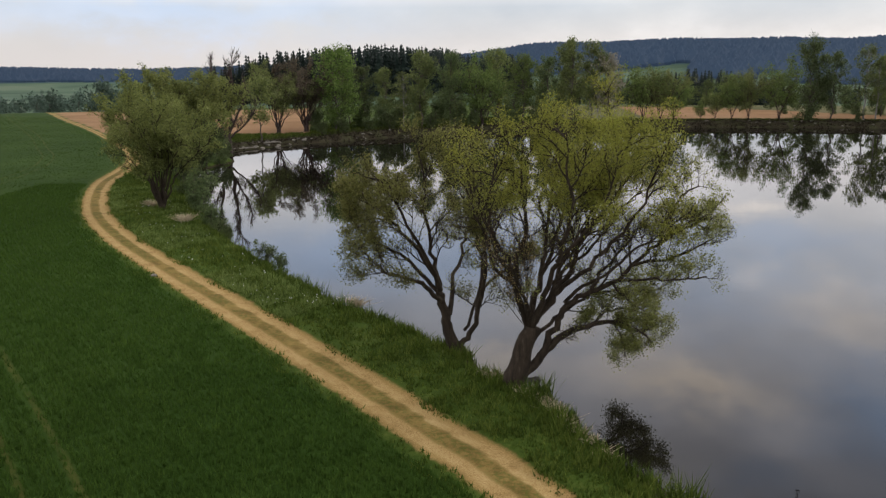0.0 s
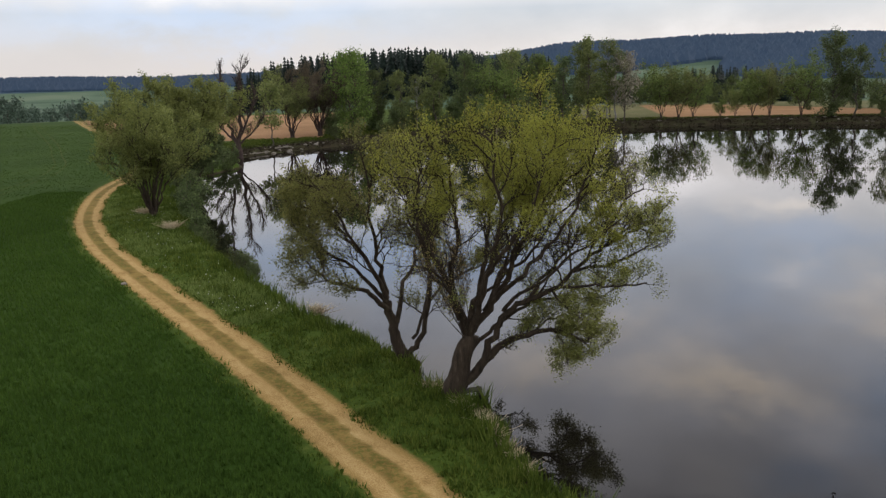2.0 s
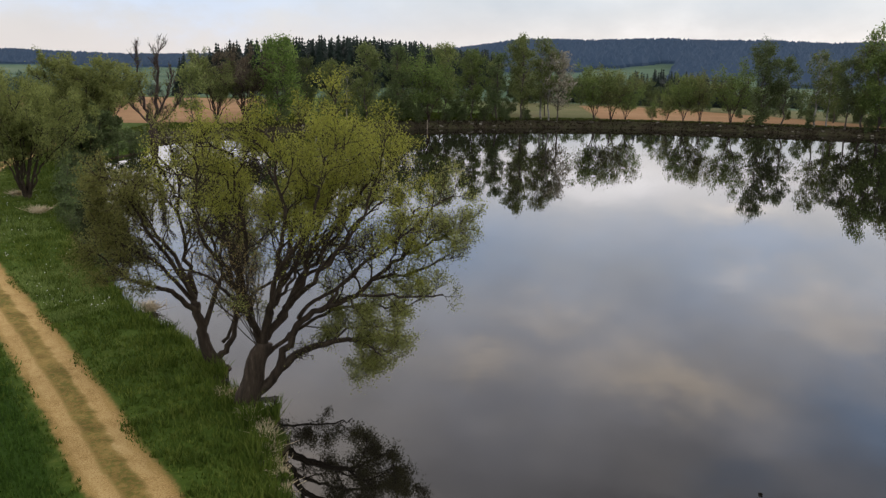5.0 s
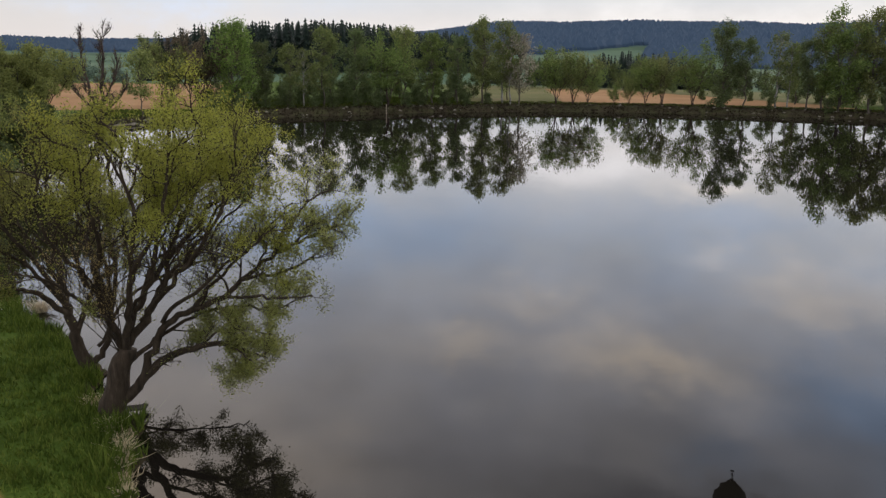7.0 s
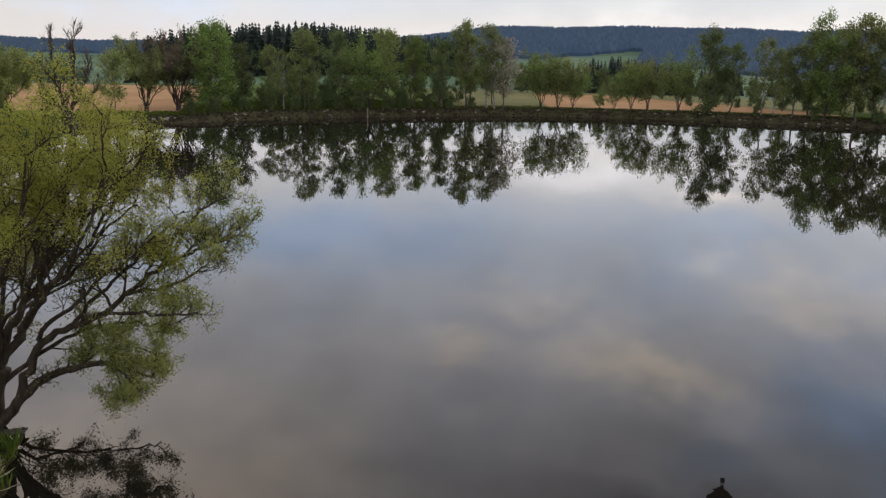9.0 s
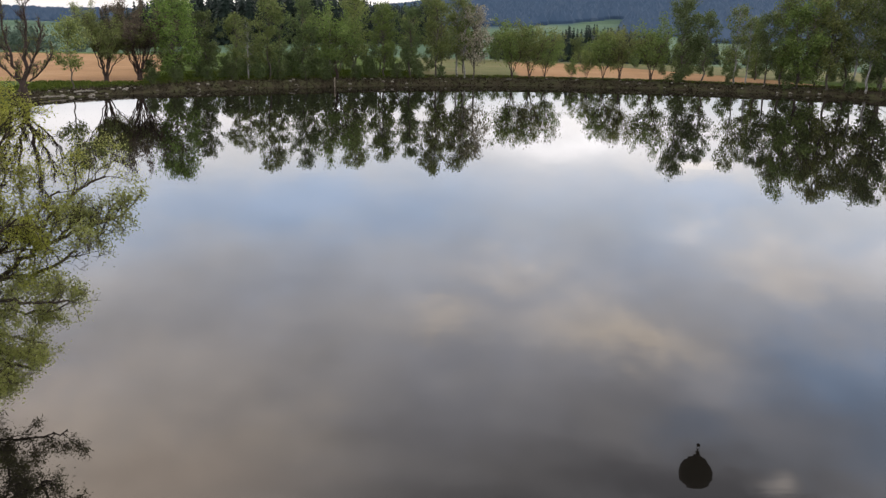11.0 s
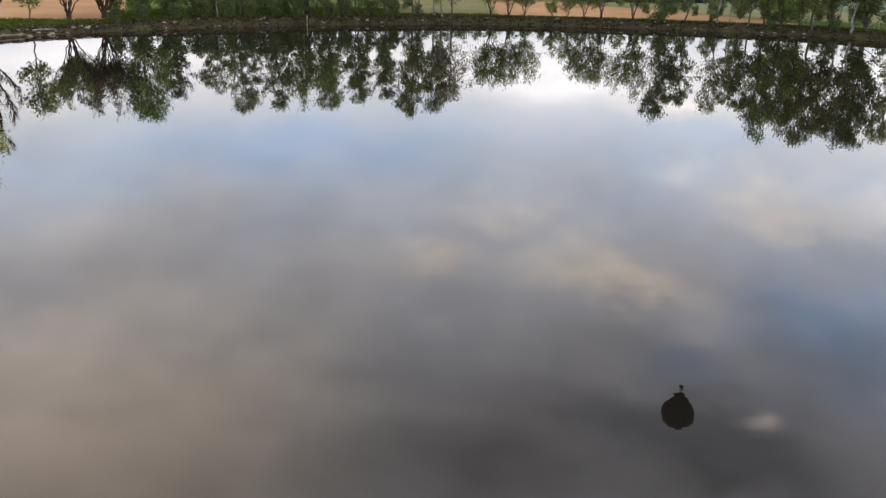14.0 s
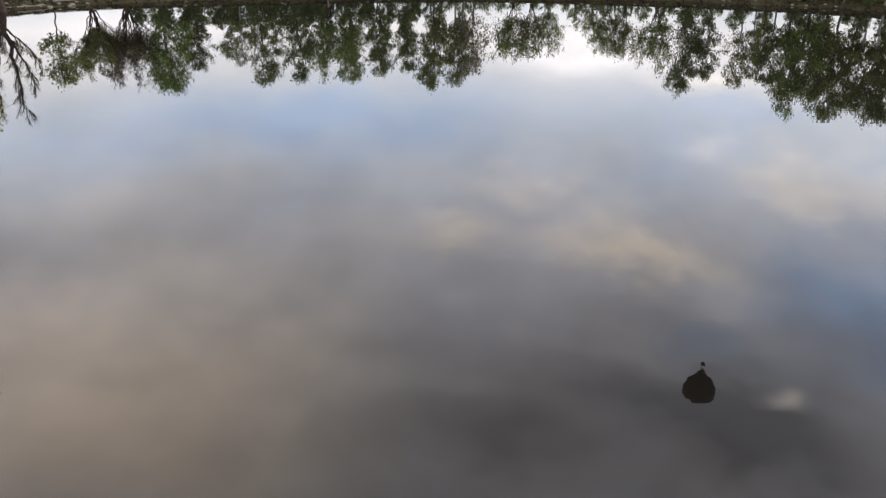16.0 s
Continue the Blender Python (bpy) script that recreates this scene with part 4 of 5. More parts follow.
def far_tree_meshes(seed, tall, wide, bark, leaf, leaf_size, first=0.3, top=0.35, branches=26, leaves=13, stems=1, shape="oval", scatter=0.35, lift=0.2, droop=0.0, fan=(0.25, 0.5)):
    """Trunk and crown of a tree that stays across the water."""
    t = Tree(seed, lift=lift, droop=droop)
    rng = t.rng
    for s in range(stems):
        a = 2 * math.pi * s / stems + rng.uniform(0, 1)
        off = 0 if stems == 1 else wide * rng.uniform(*fan)
        h = tall * (1 if s == 0 else rng.uniform(0.7, 0.95))
        ex, ey = math.cos(a) * off, math.sin(a) * off
        q = t.limb([(0, 0, -0.3), (ex * 0.15, ey * 0.15, h * 0.25), (ex * 0.6 + rng.normal() * 0.15, ey * 0.6, h * 0.6), (ex + rng.normal() * 0.2, ey, h * 0.98)], 0.016 * tall / stems ** 0.4, 0.03, 6)
        for k in range(branches // stems):
            u = first + (0.98 - first) * (k + rng.uniform(0, 1)) / (branches // stems)
            v = (u - first) / (1 - first)
            if shape == "oval":
                reach = math.sin(math.pi * min(max(0.12 + 0.86 * v, 0), 1)) ** 0.7
            elif shape == "cone":
                reach = 1.05 - v
            else:
                reach = 0.55 + 0.45 * math.sin(math.pi * v)
            i = min(int(u * (len(q) - 1)), len(q) - 2)
            p = q[i].lerp(q[i + 1], u * (len(q) - 1) - i)
            b = rng.uniform(0, 2 * math.pi)
            way = Vector((math.cos(b), math.sin(b), 0.5 + lift))
            r = t.shoot(p, way, wide * (reach * rng.uniform(0.45, 1.25) + 0.1) / (1 if stems == 1 else 1.3), 0.005 * tall, 4, 4)
            t.branch_out(r, 0.0018 * tall, wide * 0.30, 5, 1, leaves, 0.4, scatter, 1.0)
    return t.wood.mesh("trunk", bark), leaf_mesh("crown", [tuple(p) for p in t.leaves], leaf_size, leaf, rng, 0.6, 0.2)


def plant(name, label, kinds, rows, group):
    """Trees of one kind: x, y, height."""
    rng = np.random.default_rng(len(rows) * 7 + len(name))
    for i, (x, y, h) in enumerate(rows):
        wood, crown, tall = kinds[i % len(kinds)]
        th = thing(name, label, "tree", group, (x, y, height(x, y) - 0.05), rng.uniform(0, 6.28), h / tall)
        part("trunk", wood, th)
        part("crown", crown, th)


def kinds(n, seed, tall, *a, **k):
    return [(*far_tree_meshes(seed + i, tall, *a, **k), tall) for i in range(n)]


ALDER = []
for k, tone in enumerate((M_ALDER, M_ALDER_PALE, M_ALDER, M_ALDER_WARM, M_BIRCHLEAF)):
    ALDER += kinds(1, 100 + k, 16, 4.1, M_BARK_FAR, tone, 0.35, first=0.24, branches=42, leaves=26, scatter=0.36)
BIRCH = kinds(3, 120, 16, 3.5, M_BIRCH, M_ALDER_PALE, 0.36, first=0.33, branches=36, leaves=15, shape="oval", droop=0.3, scatter=0.36)
LIME = kinds(1, 140, 17, 6.8, M_BARK_FAR, M_LIME, 0.44, first=0.08, branches=70, leaves=26, scatter=0.5)
ROUND = kinds(2, 160, 10, 5.2, M_DARKTWIG, M_BIRCHLEAF, 0.30, first=0.36, branches=48, leaves=22, stems=6, shape="dome", scatter=0.38, fan=(0.35, 0.75))
ROUND += kinds(1, 165, 10, 5.2, M_DARKTWIG, M_ALDER_WARM, 0.30, first=0.36, branches=48, leaves=22, stems=6, shape="dome", scatter=0.38, fan=(0.35, 0.75))
PALE = kinds(1, 200, 13, 4.4, M_BARK_FAR, M_BLOSSOM, 0.38, first=0.22, branches=38, leaves=14, scatter=0.34)
SLIM = kinds(2, 210, 9, 2.8, M_BARK_FAR, M_ALDER_WARM, 0.38, first=0.34, branches=26, leaves=12)
FULL = []
for k, tone in enumerate((M_ALDER, M_BIRCHLEAF, M_ALDER, M_ALDER_PALE)):
    FULL += kinds(1, 180 + k, 16, 5.0, M_BARK_FAR, tone, 0.36, first=0.08, branches=54, leaves=34, scatter=0.42, stems=(1, 3)[k % 2], shape=("oval", "dome")[k % 2])
EDGE = kinds(2, 190, 10, 5.5, M_BARK_FAR, M_ALDER, 0.62, first=0.03, branches=24, leaves=17, scatter=0.5, shape="dome")
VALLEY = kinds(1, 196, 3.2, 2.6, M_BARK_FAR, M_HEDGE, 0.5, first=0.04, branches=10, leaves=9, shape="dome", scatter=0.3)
SHRUB = kinds(3, 220, 3.2, 2.4, M_BARK_FAR, M_ALDER, 0.26, first=0.04, branches=20, leaves=17, stems=4, shape="dome", scatter=0.22)

plant("small_tree", "slim young tree standing on the low shore", SLIM, [(-33.4, 155.5, 10.9)], "trees on the low shore")
for seed, at, tall, wide, stems, leaf in ((45, (-33.6, 173.5, height(-33.6, 173.5)), 13.8, 8.2, 12, M_ALDER_WARM), (46, (-28.6, 178.0, height(-28.6, 178.0)), 15.6, 8.6, 13, M_BROWNBUD)):
    oak = bushy_willow(seed, at, tall, wide, stems, "dark spreading tree in thin olive and reddish leaf", 0.27, 8, "trees on the low shore", M_DARKTWIG, leaf, low=0.30, trunk=1.5)
    oak.name = "spreading_oak"
plant("lime_tree", "tall broad tree in fresh light green leaf", LIME, [(-22.2, 179.3, 15.4)], "trees across the pond")
plant("alder_tree", "dark green alder on the far bank", ALDER,
      [(-16.5, 182.9, 12.3), (-4.3, 184.8, 15.4), (2.0, 188.5, 15.1), (12.9, 194.1, 16.0), (19.1, 195.8, 14.9), (24.9, 198.1, 14.3), (30.8, 199.1, 18.2), (91.6, 197.8, 14.6), (114.7, 185.6, 21.0), (126.5, 186.0, 19.0)], "trees across the pond")
plant("alder_tree", "dense dark alder leafy down to the bank", FULL, [(86.6, 198.5, 17.1), (109.5, 188.6, 20.6), (124.2, 181.0, 20.0)], "trees across the pond")
plant("alder_tree", "dark green alder in the thick stand on the bank", ALDER, [(103.7, 191.8, 14.5), (106.8, 191.1, 17.5), (114.0, 189.5, 16.0), (129.0, 177.0, 18.5)], "trees across the pond")
plant("alder_tree", "dark alder standing in the second row behind the bank", ALDER,
      [(-4.0, 200.0, 11.5), (3.0, 203.0, 12.0), (18.0, 207.0, 13.0), (25.0, 209.0, 12.5), (38.0, 212.0, 12.0), (-20.9, 192.9, 11.8), (-12.9, 195.9, 11.8), (11.6, 210.2, 14.2), (32.7, 214.3, 15.4), (107.4, 205.6, 13.0), (117.8, 197.6, 18.3), (119.8, 187.9, 19.0)], "trees across the pond")
plant("wood_edge_tree", "dim tree of the wood behind the pond", EDGE,
      [(-30, 204, 5), (-25, 207, 4.6), (-20, 205, 5), (-15, 208, 4.8), (-10, 206, 5), (-5, 209, 4.8), (0, 207, 5.2), (5, 211, 5), (10, 214, 5), (15, 211, 5), (20, 215, 5.2), (25, 213, 5), (30, 216, 4.6),
       (40, 288, 8.0), (45, 290, 8.5), (50, 288, 8.0), (55, 286, 7.4), (60, 287, 7.6), (65, 285, 7.0), (70, 284, 7.2), (75, 283, 7.0), (80, 275, 7.0), (84, 268, 7.0), (88, 261, 6.6), (92, 253, 6.4), (96, 246, 6.2), (100, 238, 6.0), (103, 230, 5.6), (107, 223, 5.6), (111, 215, 5.4), (115, 208, 5.2), (120, 203, 5), (126, 199, 5), (132, 196, 5), (138, 190, 5)], "wood behind the pond")
plant("birch_tree", "light-stemmed birch with drooping spring foliage", BIRCH,
      [(-8.1, 181.6, 11.3), (7.7, 190.4, 12.9), (35.5, 201.2, 17.8), (37.1, 199.5, 16.0), (97.7, 194.8, 16.2), (100.2, 194.0, 14.0), (119.0, 182.9, 18.9), (120.9, 181.0, 18.8)], "trees across the pond")
plant("round_tree", "low rounded tree with several thin stems", ROUND,
      [(9.3, 189.2, 12.9), (48.5, 202.1, 11.6), (52.4, 202.0, 10.5), (56.3, 203.8, 8.5), (69.4, 200.9, 9.9), (73.1, 200.3, 10.1), (80.3, 200.0, 12.2), (62.4, 202.5, 4.0), (66.2, 203.3, 5.7)], "trees across the pond")
plant("blossom_tree", "pale blossoming tree between green alders", PALE, [(39.4, 200.0, 14.7)], "trees across the pond")
plant("shrub", "low dense green shrub on the far bank", SHRUB,
      [(-24, 168.6, 2.4), (-20, 171.5, 2.7), (-15, 176.9, 2.6), (-11, 179.4, 3.0), (-6, 182.4, 2.6), (-2, 182.8, 2.9), (3, 185.6, 2.7), (7, 187.2, 3.4), (13, 190.8, 2.9), (17, 192.6, 2.9), (22, 194.6, 3.4), (27, 196.5, 2.9), (32, 198.0, 2.4), (86, 196.8, 2.4), (96, 193.0, 2.3), (107, 188.6, 2.8), (118, 182.4, 2.8)], "shrubs across the pond")
plant("tall_shrub", "tall leafy shrub filling the gaps under the trees", SHRUB,
      [(-27, 179, 3.6), (-22.5, 181, 4.0), (-18, 184, 4.3), (-13, 184, 4.0), (-9, 187, 4.7), (-5, 190, 4.3), (-1, 192, 4.7), (4, 194, 4.3), (8, 197, 4.0), (16, 200, 3.6), (26, 203, 3.8)], "shrubs across the pond")
plant("tall_shrub", "leafy shrub at the edge of the wood behind the pond", SHRUB,
      [(89, 219, 2.3), (95, 217, 2.5), (100, 215, 2.3), (105, 213, 2.6), (110, 211, 2.5), (115, 209, 2.7), (120, 206, 2.5), (125, 203, 2.7), (131, 199, 2.7), (136, 194, 2.6), (98, 224, 2.7), (108, 220, 2.7), (118, 215, 2.7), (128, 208, 2.8)], "shrubs across the pond")
plant("shrub", "low dark shrub hanging over the near shore", SHRUB,
      [(-19.8, 69.6, 1.7), (-17.6, 65.6, 1.5), (-12.6, 57.0, 1.4), (-11.0, 54.2, 1.2), (-22.8, 77.0, 2.6), (-24.4, 82, 3.2), (-27.0, 89, 3.4), (-33.0, 109, 3.4), (-34.2, 114.5, 3.0), (-33.6, 119, 2.8), (-33.0, 123.5, 2.6), (-32.8, 127.5, 2.2), (-36, 131, 2.0)], "shrubs on the near shore")


# spruces: a whorled stack of ragged boughs
def spruce_meshes(seed, tall=18.0):
    rng = np.random.default_rng(seed)
    wood = Build().tube([(0, 0, -0.3), (0, 0, tall * 0.5), (0, 0, tall)], [0.28, 0.16, 0.03], 5)
    b = Build()
    layers = 15
    for k in range(layers):
        z = tall * (0.10 + 0.86 * k / (layers - 1))
        rad = (tall - z) * 0.32 + 0.35
        n = 10
        for j in range(n):
            a = 2 * math.pi * (j + rng.uniform(-0.3, 0.3)) / n
            r = rad * rng.uniform(0.7, 1.2)
            c, s = math.cos(a), math.sin(a)
            w2 = rad * 0.38
            b.add([(0, 0, z + 0.9), (c * r * 0.6 - s * w2, s * r * 0.6 + c * w2, z - 0.1 * r), (c * r, s * r, z - 0.45 * r), (c * r * 0.6 + s * w2, s * r * 0.6 - c * w2, z - 0.1 * r)], [(0, 1, 2), (0, 2, 3)])
    return wood.mesh("trunk", M_BARK_FAR), b.mesh("crown", M_SPRUCE, False), tall


SPRUCE = [spruce_meshes(300 + i) for i in range(3)]


def spruce_stand(count, x0, x1, y0, y1, low, high, seed, label, group):
    rng = np.random.default_rng(seed)
    for i in range(count):
        u = (i + rng.uniform(0, 1)) / count
        x, y = x0 + (x1 - x0) * u, rng.uniform(y0, y1)
        wood, boughs, tall = SPRUCE[i % 3]
        h = (low + (high - low) * math.sin(math.pi * min(u * 1.15 + 0.08, 1)) ** 0.6) * rng.uniform(0.92, 1.06)
        th = thing("spruce_tree", label, "tree", group, (x, y, height(x, y) - 0.1), rng.uniform(0, 6.28), h / tall)
        part("trunk", wood, th)
        part("crown", boughs, th)


spruce_stand(205, -114, 42, 410, 455, 17, 24.5, 6, "dark slender spruce in a dense stand", "spruce stand behind the pond")


def spruce_wood(count, x0, x1, y0, y1, low, high, seed):
    """The depth of the stand, behind the trees that can be told apart."""
    rng = np.random.default_rng(seed)
    b = Build()
    for i in range(count):
        u = (i + rng.uniform(0, 1)) / count
        x, y = x0 + (x1 - x0) * u, rng.uniform(y0, y1)
        h = (low + (high - low) * math.sin(math.pi * min(u * 1.15 + 0.08, 1)) ** 0.6) * rng.uniform(0.92, 1.06)
        _, boughs, tall = SPRUCE[i % 3]
        put = Matrix.Translation((x, y, height(x, y) - 0.1)) @ Matrix.Rotation(rng.uniform(0, 6.28), 4, "Z") @ Matrix.Scale(h / tall, 4)
        b.add([tuple(put @ v.co) for v in boughs.vertices], [tuple(p.vertices) for p in boughs.polygons])
    tagged(new("spruce_wood", b.mesh("spruce_wood", M_SPRUCE, False)), "dark mass of spruces behind the front row", "forest", kind="stuff")


spruce_wood(150, -114, 42, 455, 495, 18, 25.5, 15)
spruce_stand(40, 82, 122, 300, 330, 10.5, 13.0, 12, "dark spruce in a clump beyond the field", "spruce clump beyond the field")
spruce_stand(50, 44, 196, 332, 380, 8.5, 12, 8, "dark spruce at the far field's edge", "spruce clump beyond the field")


# far woods on the hills, too many to count; haze is in their blue colour
def far_woods():
    rng = np.random.default_rng(9)
    b = Build()
    pts = []
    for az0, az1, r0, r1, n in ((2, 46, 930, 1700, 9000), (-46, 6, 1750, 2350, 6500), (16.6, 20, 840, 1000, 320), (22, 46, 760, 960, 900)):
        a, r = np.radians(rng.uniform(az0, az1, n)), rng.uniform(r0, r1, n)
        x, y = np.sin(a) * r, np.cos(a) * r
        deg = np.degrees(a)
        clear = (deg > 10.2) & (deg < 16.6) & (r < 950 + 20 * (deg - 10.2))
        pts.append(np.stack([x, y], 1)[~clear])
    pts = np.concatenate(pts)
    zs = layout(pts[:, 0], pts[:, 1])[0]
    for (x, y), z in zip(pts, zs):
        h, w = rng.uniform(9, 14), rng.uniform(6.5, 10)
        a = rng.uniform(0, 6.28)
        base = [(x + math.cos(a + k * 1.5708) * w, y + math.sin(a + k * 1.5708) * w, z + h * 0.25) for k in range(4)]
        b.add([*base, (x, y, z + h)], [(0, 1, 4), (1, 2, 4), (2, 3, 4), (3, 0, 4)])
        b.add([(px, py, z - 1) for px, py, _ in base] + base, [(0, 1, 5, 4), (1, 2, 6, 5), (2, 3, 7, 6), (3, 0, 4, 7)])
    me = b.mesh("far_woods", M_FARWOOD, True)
    # one normal for all trees, so the slopes shade flat as through haze
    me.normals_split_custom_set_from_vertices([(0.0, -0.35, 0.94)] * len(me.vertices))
    tagged(new("far_woods", me), "conifer forest covering the distant hills, coloured blue for haze", "forest", kind="stuff")


far_woods()


def valley_bushes():
    rng = np.random.default_rng(14)
    wood, crown, tall = VALLEY[0]
    for i in range(60):
        az, r = radians(rng.uniform(-31, -17)), rng.uniform(400, 660)
        x, y = math.sin(az) * r, math.cos(az) * r
        th = thing("hedge_bush", "bush in a valley hedge, its green greyed for haze", "bush", "hedge in the valley", (x, y, height(x, y)), rng.uniform(0, 6), rng.uniform(1.4, 3.4))
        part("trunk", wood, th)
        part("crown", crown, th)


valley_bushes()


# ---------------------------------------------------------------- grass, crop, reeds
def blades(name, x, y, z, tall, wide, mat, rng, per=3, label="", category="grass", lean=0.35):
    """Pointed blades, a few to each tuft, in one mesh."""
    n = len(x) * per
    c = np.repeat(np.stack([x, y, z], 1), per, 0) + np.concatenate([rng.normal(size=(n, 2)) * 0.07, np.zeros((n, 1))], 1)
    a = rng.uniform(0, 2 * math.pi, n)
    side = np.stack([np.cos(a), np.sin(a), np.zeros(n)], 1) * wide * 0.5
    h = np.repeat(np.broadcast_to(tall, len(x)), per) * rng.uniform(0.6, 1.25, n)
    bend = rng.normal(size=(n, 2)) * lean
    tip = c + np.stack([bend[:, 0] * h, bend[:, 1] * h, h], 1)
    v = np.empty((n, 3, 3))
    v[:, 0], v[:, 1], v[:, 2] = c - side, c + side, tip
    me = bpy.data.meshes.new(name)
    me.vertices.add(n * 3)
    me.vertices.foreach_set("co", v.ravel())
    me.loops.add(n * 3)
    me.loops.foreach_set("vertex_index", np.arange(n * 3, dtype=np.int32))
    me.polygons.add(n)
    me.polygons.foreach_set("loop_start", np.arange(0, n * 3, 3, dtype=np.int32))
    me.materials.append(mat)
    me.update(calc_edges=True)
    return tagged(new(name, me), label, category, kind="stuff")


def sow(count, x0, x1, y0, y1, test, rng):
    x, y = rng.uniform(x0, x1, count), y0 + (y1 - y0) * rng.uniform(0, 1, count) ** 1.5
    z, across, shore, soil = layout(x, y)[:4]
    ok = test(across, shore, x, y)
    return x[ok], y[ok], z[ok], across[ok], shore[ok]


rng = np.random.default_rng(21)
x, y, z, ac, sh = sow(150000, -44, 12, 16, 118, lambda a, s, x, y: (a > 1.15 + 0.3 * np.sin(y)) & (a < 14) & (s > -0.12), rng)
tuss = np.clip(np.sin(x * 2.1 + np.sin(y * 1.3) * 1.7) + np.sin(y * 1.9 - x * 0.7), -0.6, 2) * 0.09
blades("verge_grass", x, y, z - 0.02, 0.16 + tuss + (0.22 + 2.2 * np.clip(tuss, 0, 1)) * np.clip(1.5 - sh, 0, 1) + 0.10 * np.clip(ac - 2, 0, 1), 0.07, M_GRASS, rng, 3, "long green grass on the verge and bank")
x, y, z, ac, sh = sow(40000, -46, 2, 18, 90, lambda a, s, x, y: (a < -1.15) & (a > -2.0 + 0.35 * np.sin(y * 0.7)), rng)
blades("margin_grass", x, y, z - 0.02, 0.20, 0.07, M_GRASS, rng, 3, "grass margin between track and wheat")
x, y, z, ac, sh = sow(200000, -46, 2, 18, 95, lambda a, s, x, y: (a < -1.75 + 0.25 * np.sin(y * 0.9) + 0.15 * np.sin(y * 2.7)) & (np.abs(a + 11.5) > 0.15) & (np.abs(a + 13.1) > 0.12), rng)
off = np.round(ac / 0.34) * 0.34 - ac + rng.normal(size=len(ac)) * 0.04
x, y = x + 0.8 * off, y + 0.6 * off
blades("young_wheat", x, y, z - 0.02, 0.22, 0.066, M_CROP, rng, 2, "young green wheat in drilled rows", "crop", 0.25)
x, y, z, ac, sh = sow(160000, -190, -14, 60, 250, lambda a, s, x, y: (a < -2.5) & (a > -58) & (rng.uniform(size=len(x)) < sstep(y, 60, 112)), rng)
blades("distant_wheat", x, y, z - 0.03, 0.13, 0.10, M_CROP, rng, 2, "young green wheat on the swell of the field", "crop", 0.25)
u = rng.uniform(0, 1, 60000)
x, y = -45 + 180 * u, rng.uniform(140, 214, 60000)
z, ac, sh, so, ds, dm = layout(x, y)
ok = (sh > 0.0) & (sh < 8) & (dm > 0.2)
blades("bank_litter", x[ok], y[ok], z[ok] - 0.02, 0.34, 0.22, M_LITTER, rng, 4, "dead grass and dark litter on the far bank", "grass", 0.8)
ok = (sh > 3.2) & (sh < np.where(x > 25, 10, 26)) & (so < 0)
blades("far_grass", x[ok], y[ok], z[ok] - 0.02, 0.4, 0.2, M_GRASS, rng, 4, "rough green grass under the far trees", "grass", 0.5)
x, y, z, ac, sh = sow(1300, -34, -4, 44, 84, lambda a, s, x, y: (a > 1.5) & (s > 0.6) & (np.sin(x * 0.9) + np.sin(y * 0.6) > -0.3), rng)
# paler blades added where the verge brightens at a low viewing angle
px, py, pz, ac, sh = sow(60000, -38, -4, 42, 92, lambda a, s, x, y: (a > 1.4) & (s > 0.5) & (np.sin(x * 0.55 + 1) + np.sin(y * 0.42) + np.sin(x * 1.7 - y * 1.1) > -0.2), rng)
blades("pale_grass", px, py, pz, 0.24, 0.07, M_PALE, rng, 2, "pale grass in patches of the verge, lightened like tips seen at a grazing angle", "grass", 0.45)
clocks = leaf_mesh("dandelion_clocks", np.stack([x, y, z + 0.28], 1), 0.07, M_CLOCK, rng, 1.0)
tagged(new("dandelion_clocks", clocks), "white dandelion clocks scattered in the verge", "flowers", kind="stuff")


def reed_tuft(seed, at, tall, count, label="straw-coloured tuft of dry reed at the water's edge"):
    rng = np.random.default_rng(seed)
    b = Build()
    for _ in range(count):
        a, r = rng.uniform(0, 6.28), abs(rng.normal()) * 0.2
        p = Vector((math.cos(a) * r, math.sin(a) * r, -0.05))
        tip = p + Vector((rng.normal() * 0.75, rng.normal() * 0.75, 0.8)) * tall * rng.uniform(0.6, 1.1)
        mid = p.lerp(tip, 0.55) + Vector((rng.normal(), rng.normal(), 0)) * 0.05
        b.tube([p, mid, tip], [0.014, 0.012, 0.004], 3)
    th = thing("reed_tuft", label, "reeds", "reed tufts on the bank", at)
    tagged(part("tussock", b.mesh("tussock", M_REED), th), kind="stuff")


rr = random.Random(4)
for i, (px, py) in enumerate([(1.9, 33.9), (2.1, 34.0), (1.75, 34.2), (3.1, 32.0), (3.35, 31.7), (3.9, 31.2), (4.05, 30.8), (4.35, 30.2), (4.55, 29.4), (4.9, 28.4), (5.2, 27.6), (5.5, 26.6)]):
    reed_tuft(500 + i, (px, py, max(height(px, py), 0.0) + 0.05), rr.uniform(0.28, 0.42), 60)
for i, (px, py) in enumerate([(-5.3, 46.1), (-5.0, 45.8), (-21.9, 69.6), (-22.3, 70.0), (-22.0, 70.4), (-27.3, 77.6), (-27.7, 77.9)]):
    reed_tuft(540 + i, (px, py, max(height(px, py), 0.0) + 0.1), rr.uniform(0.6, 0.8), 90, "tall straw-coloured tuft of dry grass on the bank")


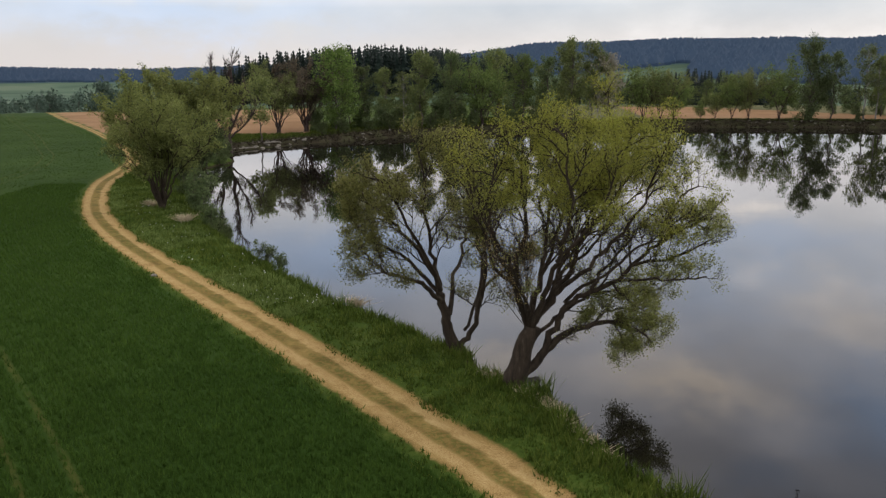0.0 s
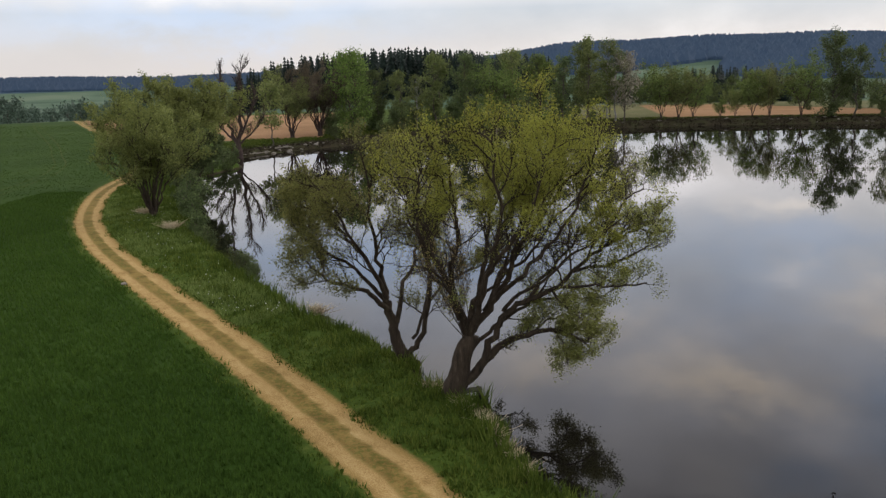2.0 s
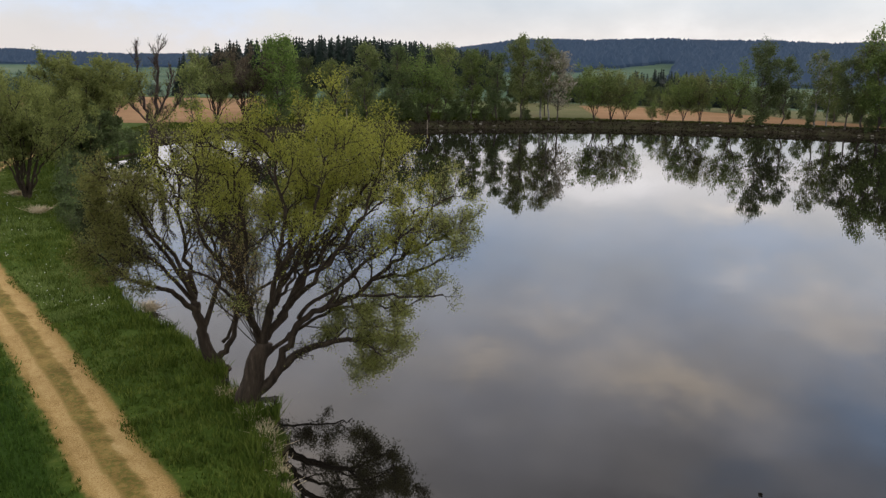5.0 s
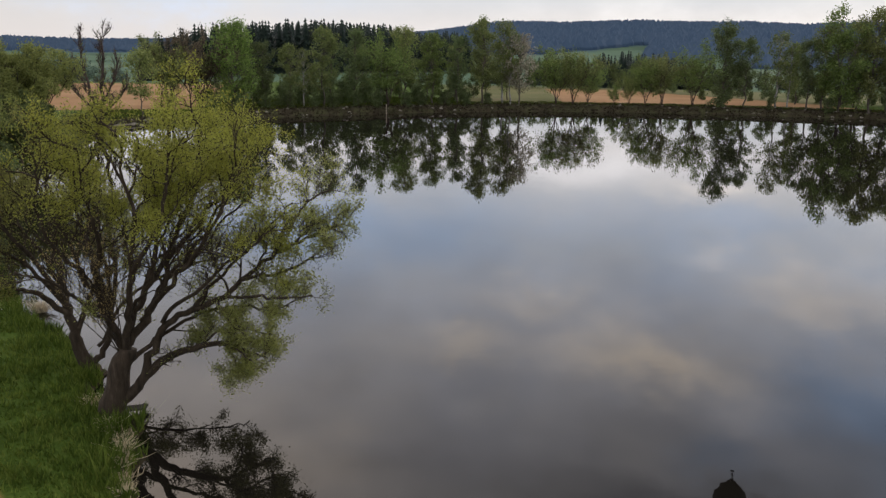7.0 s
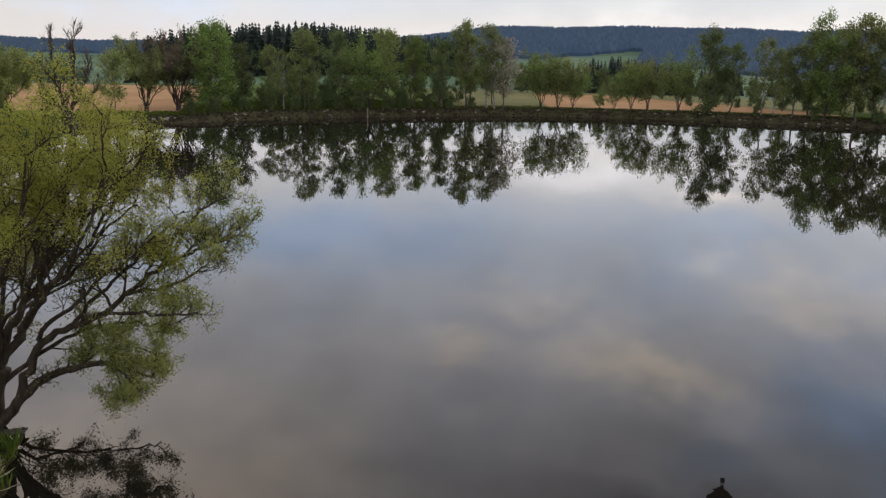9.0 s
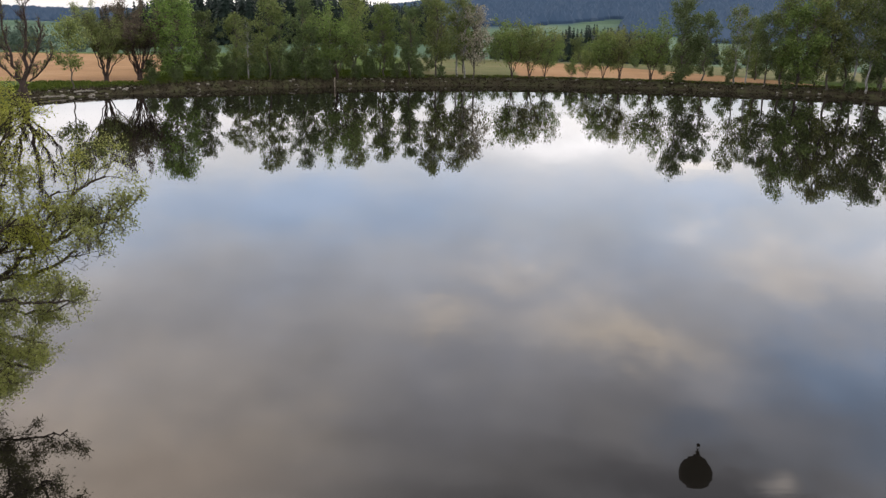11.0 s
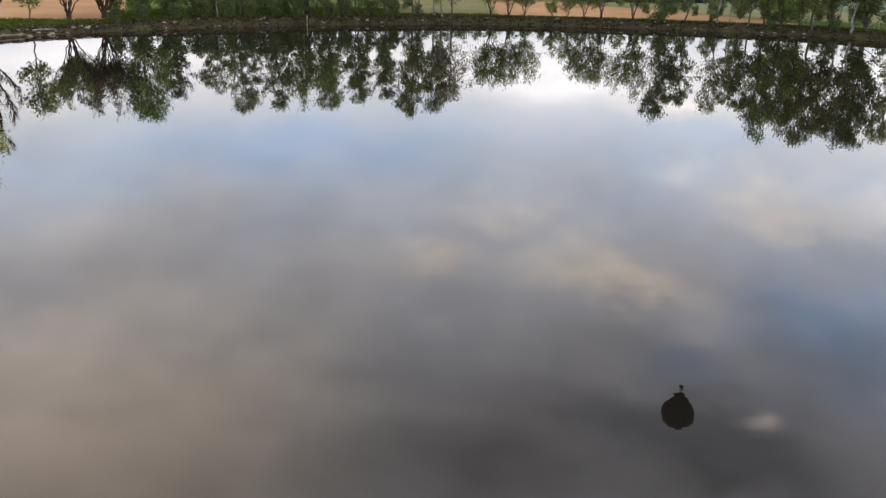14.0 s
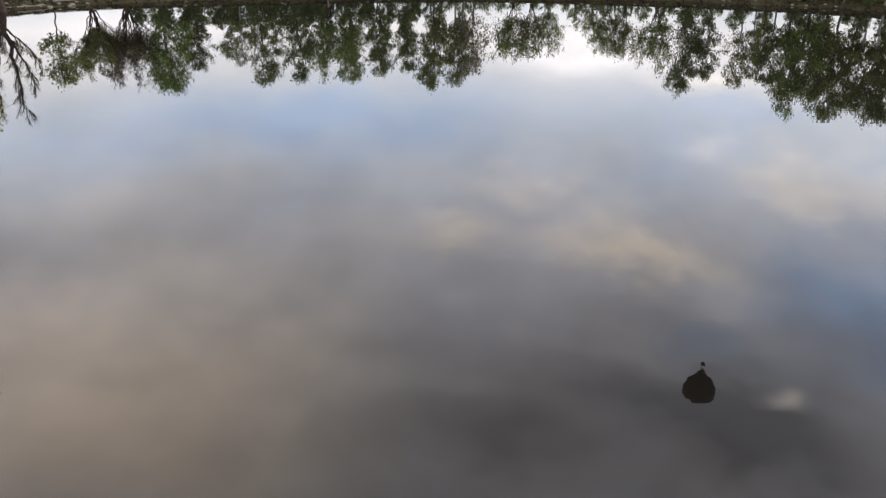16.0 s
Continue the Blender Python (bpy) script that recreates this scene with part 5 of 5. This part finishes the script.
# ---------------------------------------------------------------- small things
def stone(seed, at, size, label="pale rough stone lying on the bank"):
    rng = np.random.default_rng(seed)
    bm = bmesh.new()
    bmesh.ops.create_icosphere(bm, subdivisions=2, radius=size)
    for v in bm.verts:
        v.co *= 1 + 0.25 * noise.noise(v.co * (1.4 / size) + Vector((seed, 0, 0)))
        v.co.z *= 0.55
    me = bpy.data.meshes.new("stone")
    bm.to_mesh(me)
    bm.free()
    me.materials.append(M_STONE)
    ob = new("stone", me)
    ob.matrix_world = Matrix.Translation(at) @ Matrix.Rotation(rng.uniform(0, 6), 4, "Z")
    tagged(ob, label, "stone", "stones along the shore")


stone(650, (-18.35, 51.0, height(-18.35, 51.0) + 0.04), 0.2, "dark clod at the edge of the track")
line = LAKE_S
for i in range(90):
    u = rr.uniform(0, 1)
    k = int((len(SHORE_NEAR) + 4) * 5 + u * (len(SHORE_FAR) - 5) * 5)
    p, q = Vector(line[k]), Vector(line[k + 1])
    n = (q - p).normalized()
    c = p.lerp(q, rr.random()) + Vector((-n.y, n.x)) * rr.uniform(0.4, 3.5)
    stone(700 + i, (c.x, c.y, height(c.x, c.y) + 0.02), rr.uniform(0.15, 0.42))


rr = np.random.default_rng(91)
for i in range(10):
    u = rr.uniform(0, 1)
    sx, sy = -37.6 + 13.5 * u + rr.normal() * 0.3, 142.5 + 21.0 * u + rr.uniform(0.3, 2.6)
    stone(820 + i, (sx, sy, height(sx, sy) + 0.05), rr.uniform(0.22, 0.55), "pale stone on the low muddy shore")


def post(at, tall, r, label, group=""):
    th = thing("wooden_post", label, "post", group, at)
    b = Build().tube([(0, 0, -0.3), (0.01, 0, tall * 0.5), (0.03, 0.01, tall - 0.03), (0.03, 0.01, tall)], [r, r * 0.95, r * 0.9, r * 0.6], 8)
    part("stake", b.mesh("stake", M_WOOD), th)
    b = Build().tube([(-0.16, 0, tall * 0.82), (0.0, 0.01, tall * 0.84), (0.17, 0, tall * 0.80)], [r * 0.5, r * 0.5, r * 0.4], 6)
    part("peg", b.mesh("peg", M_WOOD), th)


post((9.0, 184.6, 0.0), 2.0, 0.14, "weathered mooring post at the far shore")


def log(at, length, turn, label):
    b = Build().tube([(-length / 2, 0, 0.1), (-length / 6, 0.06, 0.13), (length / 4, -0.04, 0.12), (length / 2, 0.03, 0.09)], [0.17, 0.16, 0.13, 0.09], 8)
    ob = new("driftwood_log", b.mesh("driftwood_log", M_STONE))
    ob.matrix_world = Matrix.Translation(at) @ Matrix.Rotation(turn, 4, "Z")
    tagged(ob, label, "log")


log((-35.0, 148.6, height(-35.0, 148.6)), 7.5, 1.05, "long bleached log lying along the low shore")
log((-31.3, 155.0, height(-31.3, 155.0)), 4.0, 0.9, "short bleached log lying along the low shore")


def fishing_stand(at, turn):
    """A low board on four stakes, out over the water."""
    th = thing("fishing_stand", "small dark wooden fishing stand at the willow's foot", "jetty", "", at, turn)
    for i, y in enumerate((-0.17, 0.0, 0.17)):
        b = Build()
        x0, x1, y0, y1 = -0.40, 0.40 + 0.04 * i, y - 0.078, y + 0.078
        b.add([(x0, y0, 0.36), (x1, y0, 0.36), (x1, y1, 0.36), (x0, y1, 0.36), (x0, y0, 0.40), (x1, y0, 0.40), (x1, y1, 0.40), (x0, y1, 0.40)],
              [(0, 3, 2, 1), (4, 5, 6, 7), (0, 1, 5, 4), (1, 2, 6, 5), (2, 3, 7, 6), (3, 0, 4, 7)])
        part("board", b.mesh("board", M_TAR, False), th)
    for x in (-0.32, 0.32):
        for y in (-0.2, 0.2):
            part("stake", Build().tube([(x, y, -0.9), (x, y, 0.2), (x * 1.02, y, 0.44)], [0.05, 0.05, 0.042], 7).mesh("stake", M_TAR), th)


fishing_stand((3.62, 33.5, -0.18), 0.25)


def hot_air_balloon(at):
    """Drifts high over the far woods; only its mirror image in the pond comes into view."""
    th = thing("hot_air_balloon", "hot-air balloon with a small basket, coloured dark as a backlit silhouette", "balloon", "", at)
    prof = [(1.3, -9.6), (2.6, -8.6), (4.6, -6.6), (6.6, -4.0), (8.3, -1.2), (9.3, 1.6), (9.5, 4.2), (8.9, 6.6), (7.5, 8.7), (5.4, 10.2), (2.8, 11.0), (0.3, 11.25)]
    gores = 16
    for g in range(gores):
        b = Build()
        a0 = 2 * math.pi * g / gores
        for r, z in prof:
            for k in range(4):
                a = a0 + 2 * math.pi / gores * k / 3
                bulge = 1 + 0.02 * math.sin(math.pi * k / 3)
                b.v.append((math.cos(a) * r * bulge, math.sin(a) * r * bulge, z))
        for i in range(len(prof) - 1):
            b.f += [(i * 4 + k, i * 4 + k + 1, i * 4 + k + 5, i * 4 + k + 4) for k in range(3)]
        part("gore", b.mesh("gore", M_SILHOUETTE), th)
    part("skirt", Build().tube([(0, 0, -11.0), (0, 0, -10.3), (0, 0, -9.6)], [0.95, 1.1, 1.3], 14).mesh("skirt", M_SILHOUETTE), th)
    basket = Build()
    for i, (h, z) in enumerate(((0.80, -15.4), (0.86, -15.2), (0.90, -14.3), (0.94, -14.1))):
        basket.v += [(-h, -h, z), (h, -h, z), (h, h, z), (-h, h, z)]
        if i:
            n = (i - 1) * 4
            basket.f += [(n + k, n + (k + 1) % 4, n + 4 + (k + 1) % 4, n + 4 + k) for k in range(4)]
    basket.f += [(3, 2, 1, 0), (12, 13, 14, 15)]
    part("basket", basket.mesh("basket", M_SILHOUETTE, False), th)
    part("burner", Build().tube([(0, 0, -12.7), (0, 0, -12.4), (0, 0, -12.0)], [0.35, 0.4, 0.3], 8).mesh("burner", M_SILHOUETTE), th)
    for k in range(4):
        c, d = (-1, 1)[k % 2], (-1, 1)[k // 2]
        part("rope", Build().tube([(c * 0.9, d * 0.9, -14.1), (c * 0.7, d * 0.7, -12.3), (c * 0.75, d * 0.75, -10.8)], [0.06] * 3, 5).mesh("rope", M_SILHOUETTE), th)


hot_air_balloon((202.0, 438.0, 237.0))
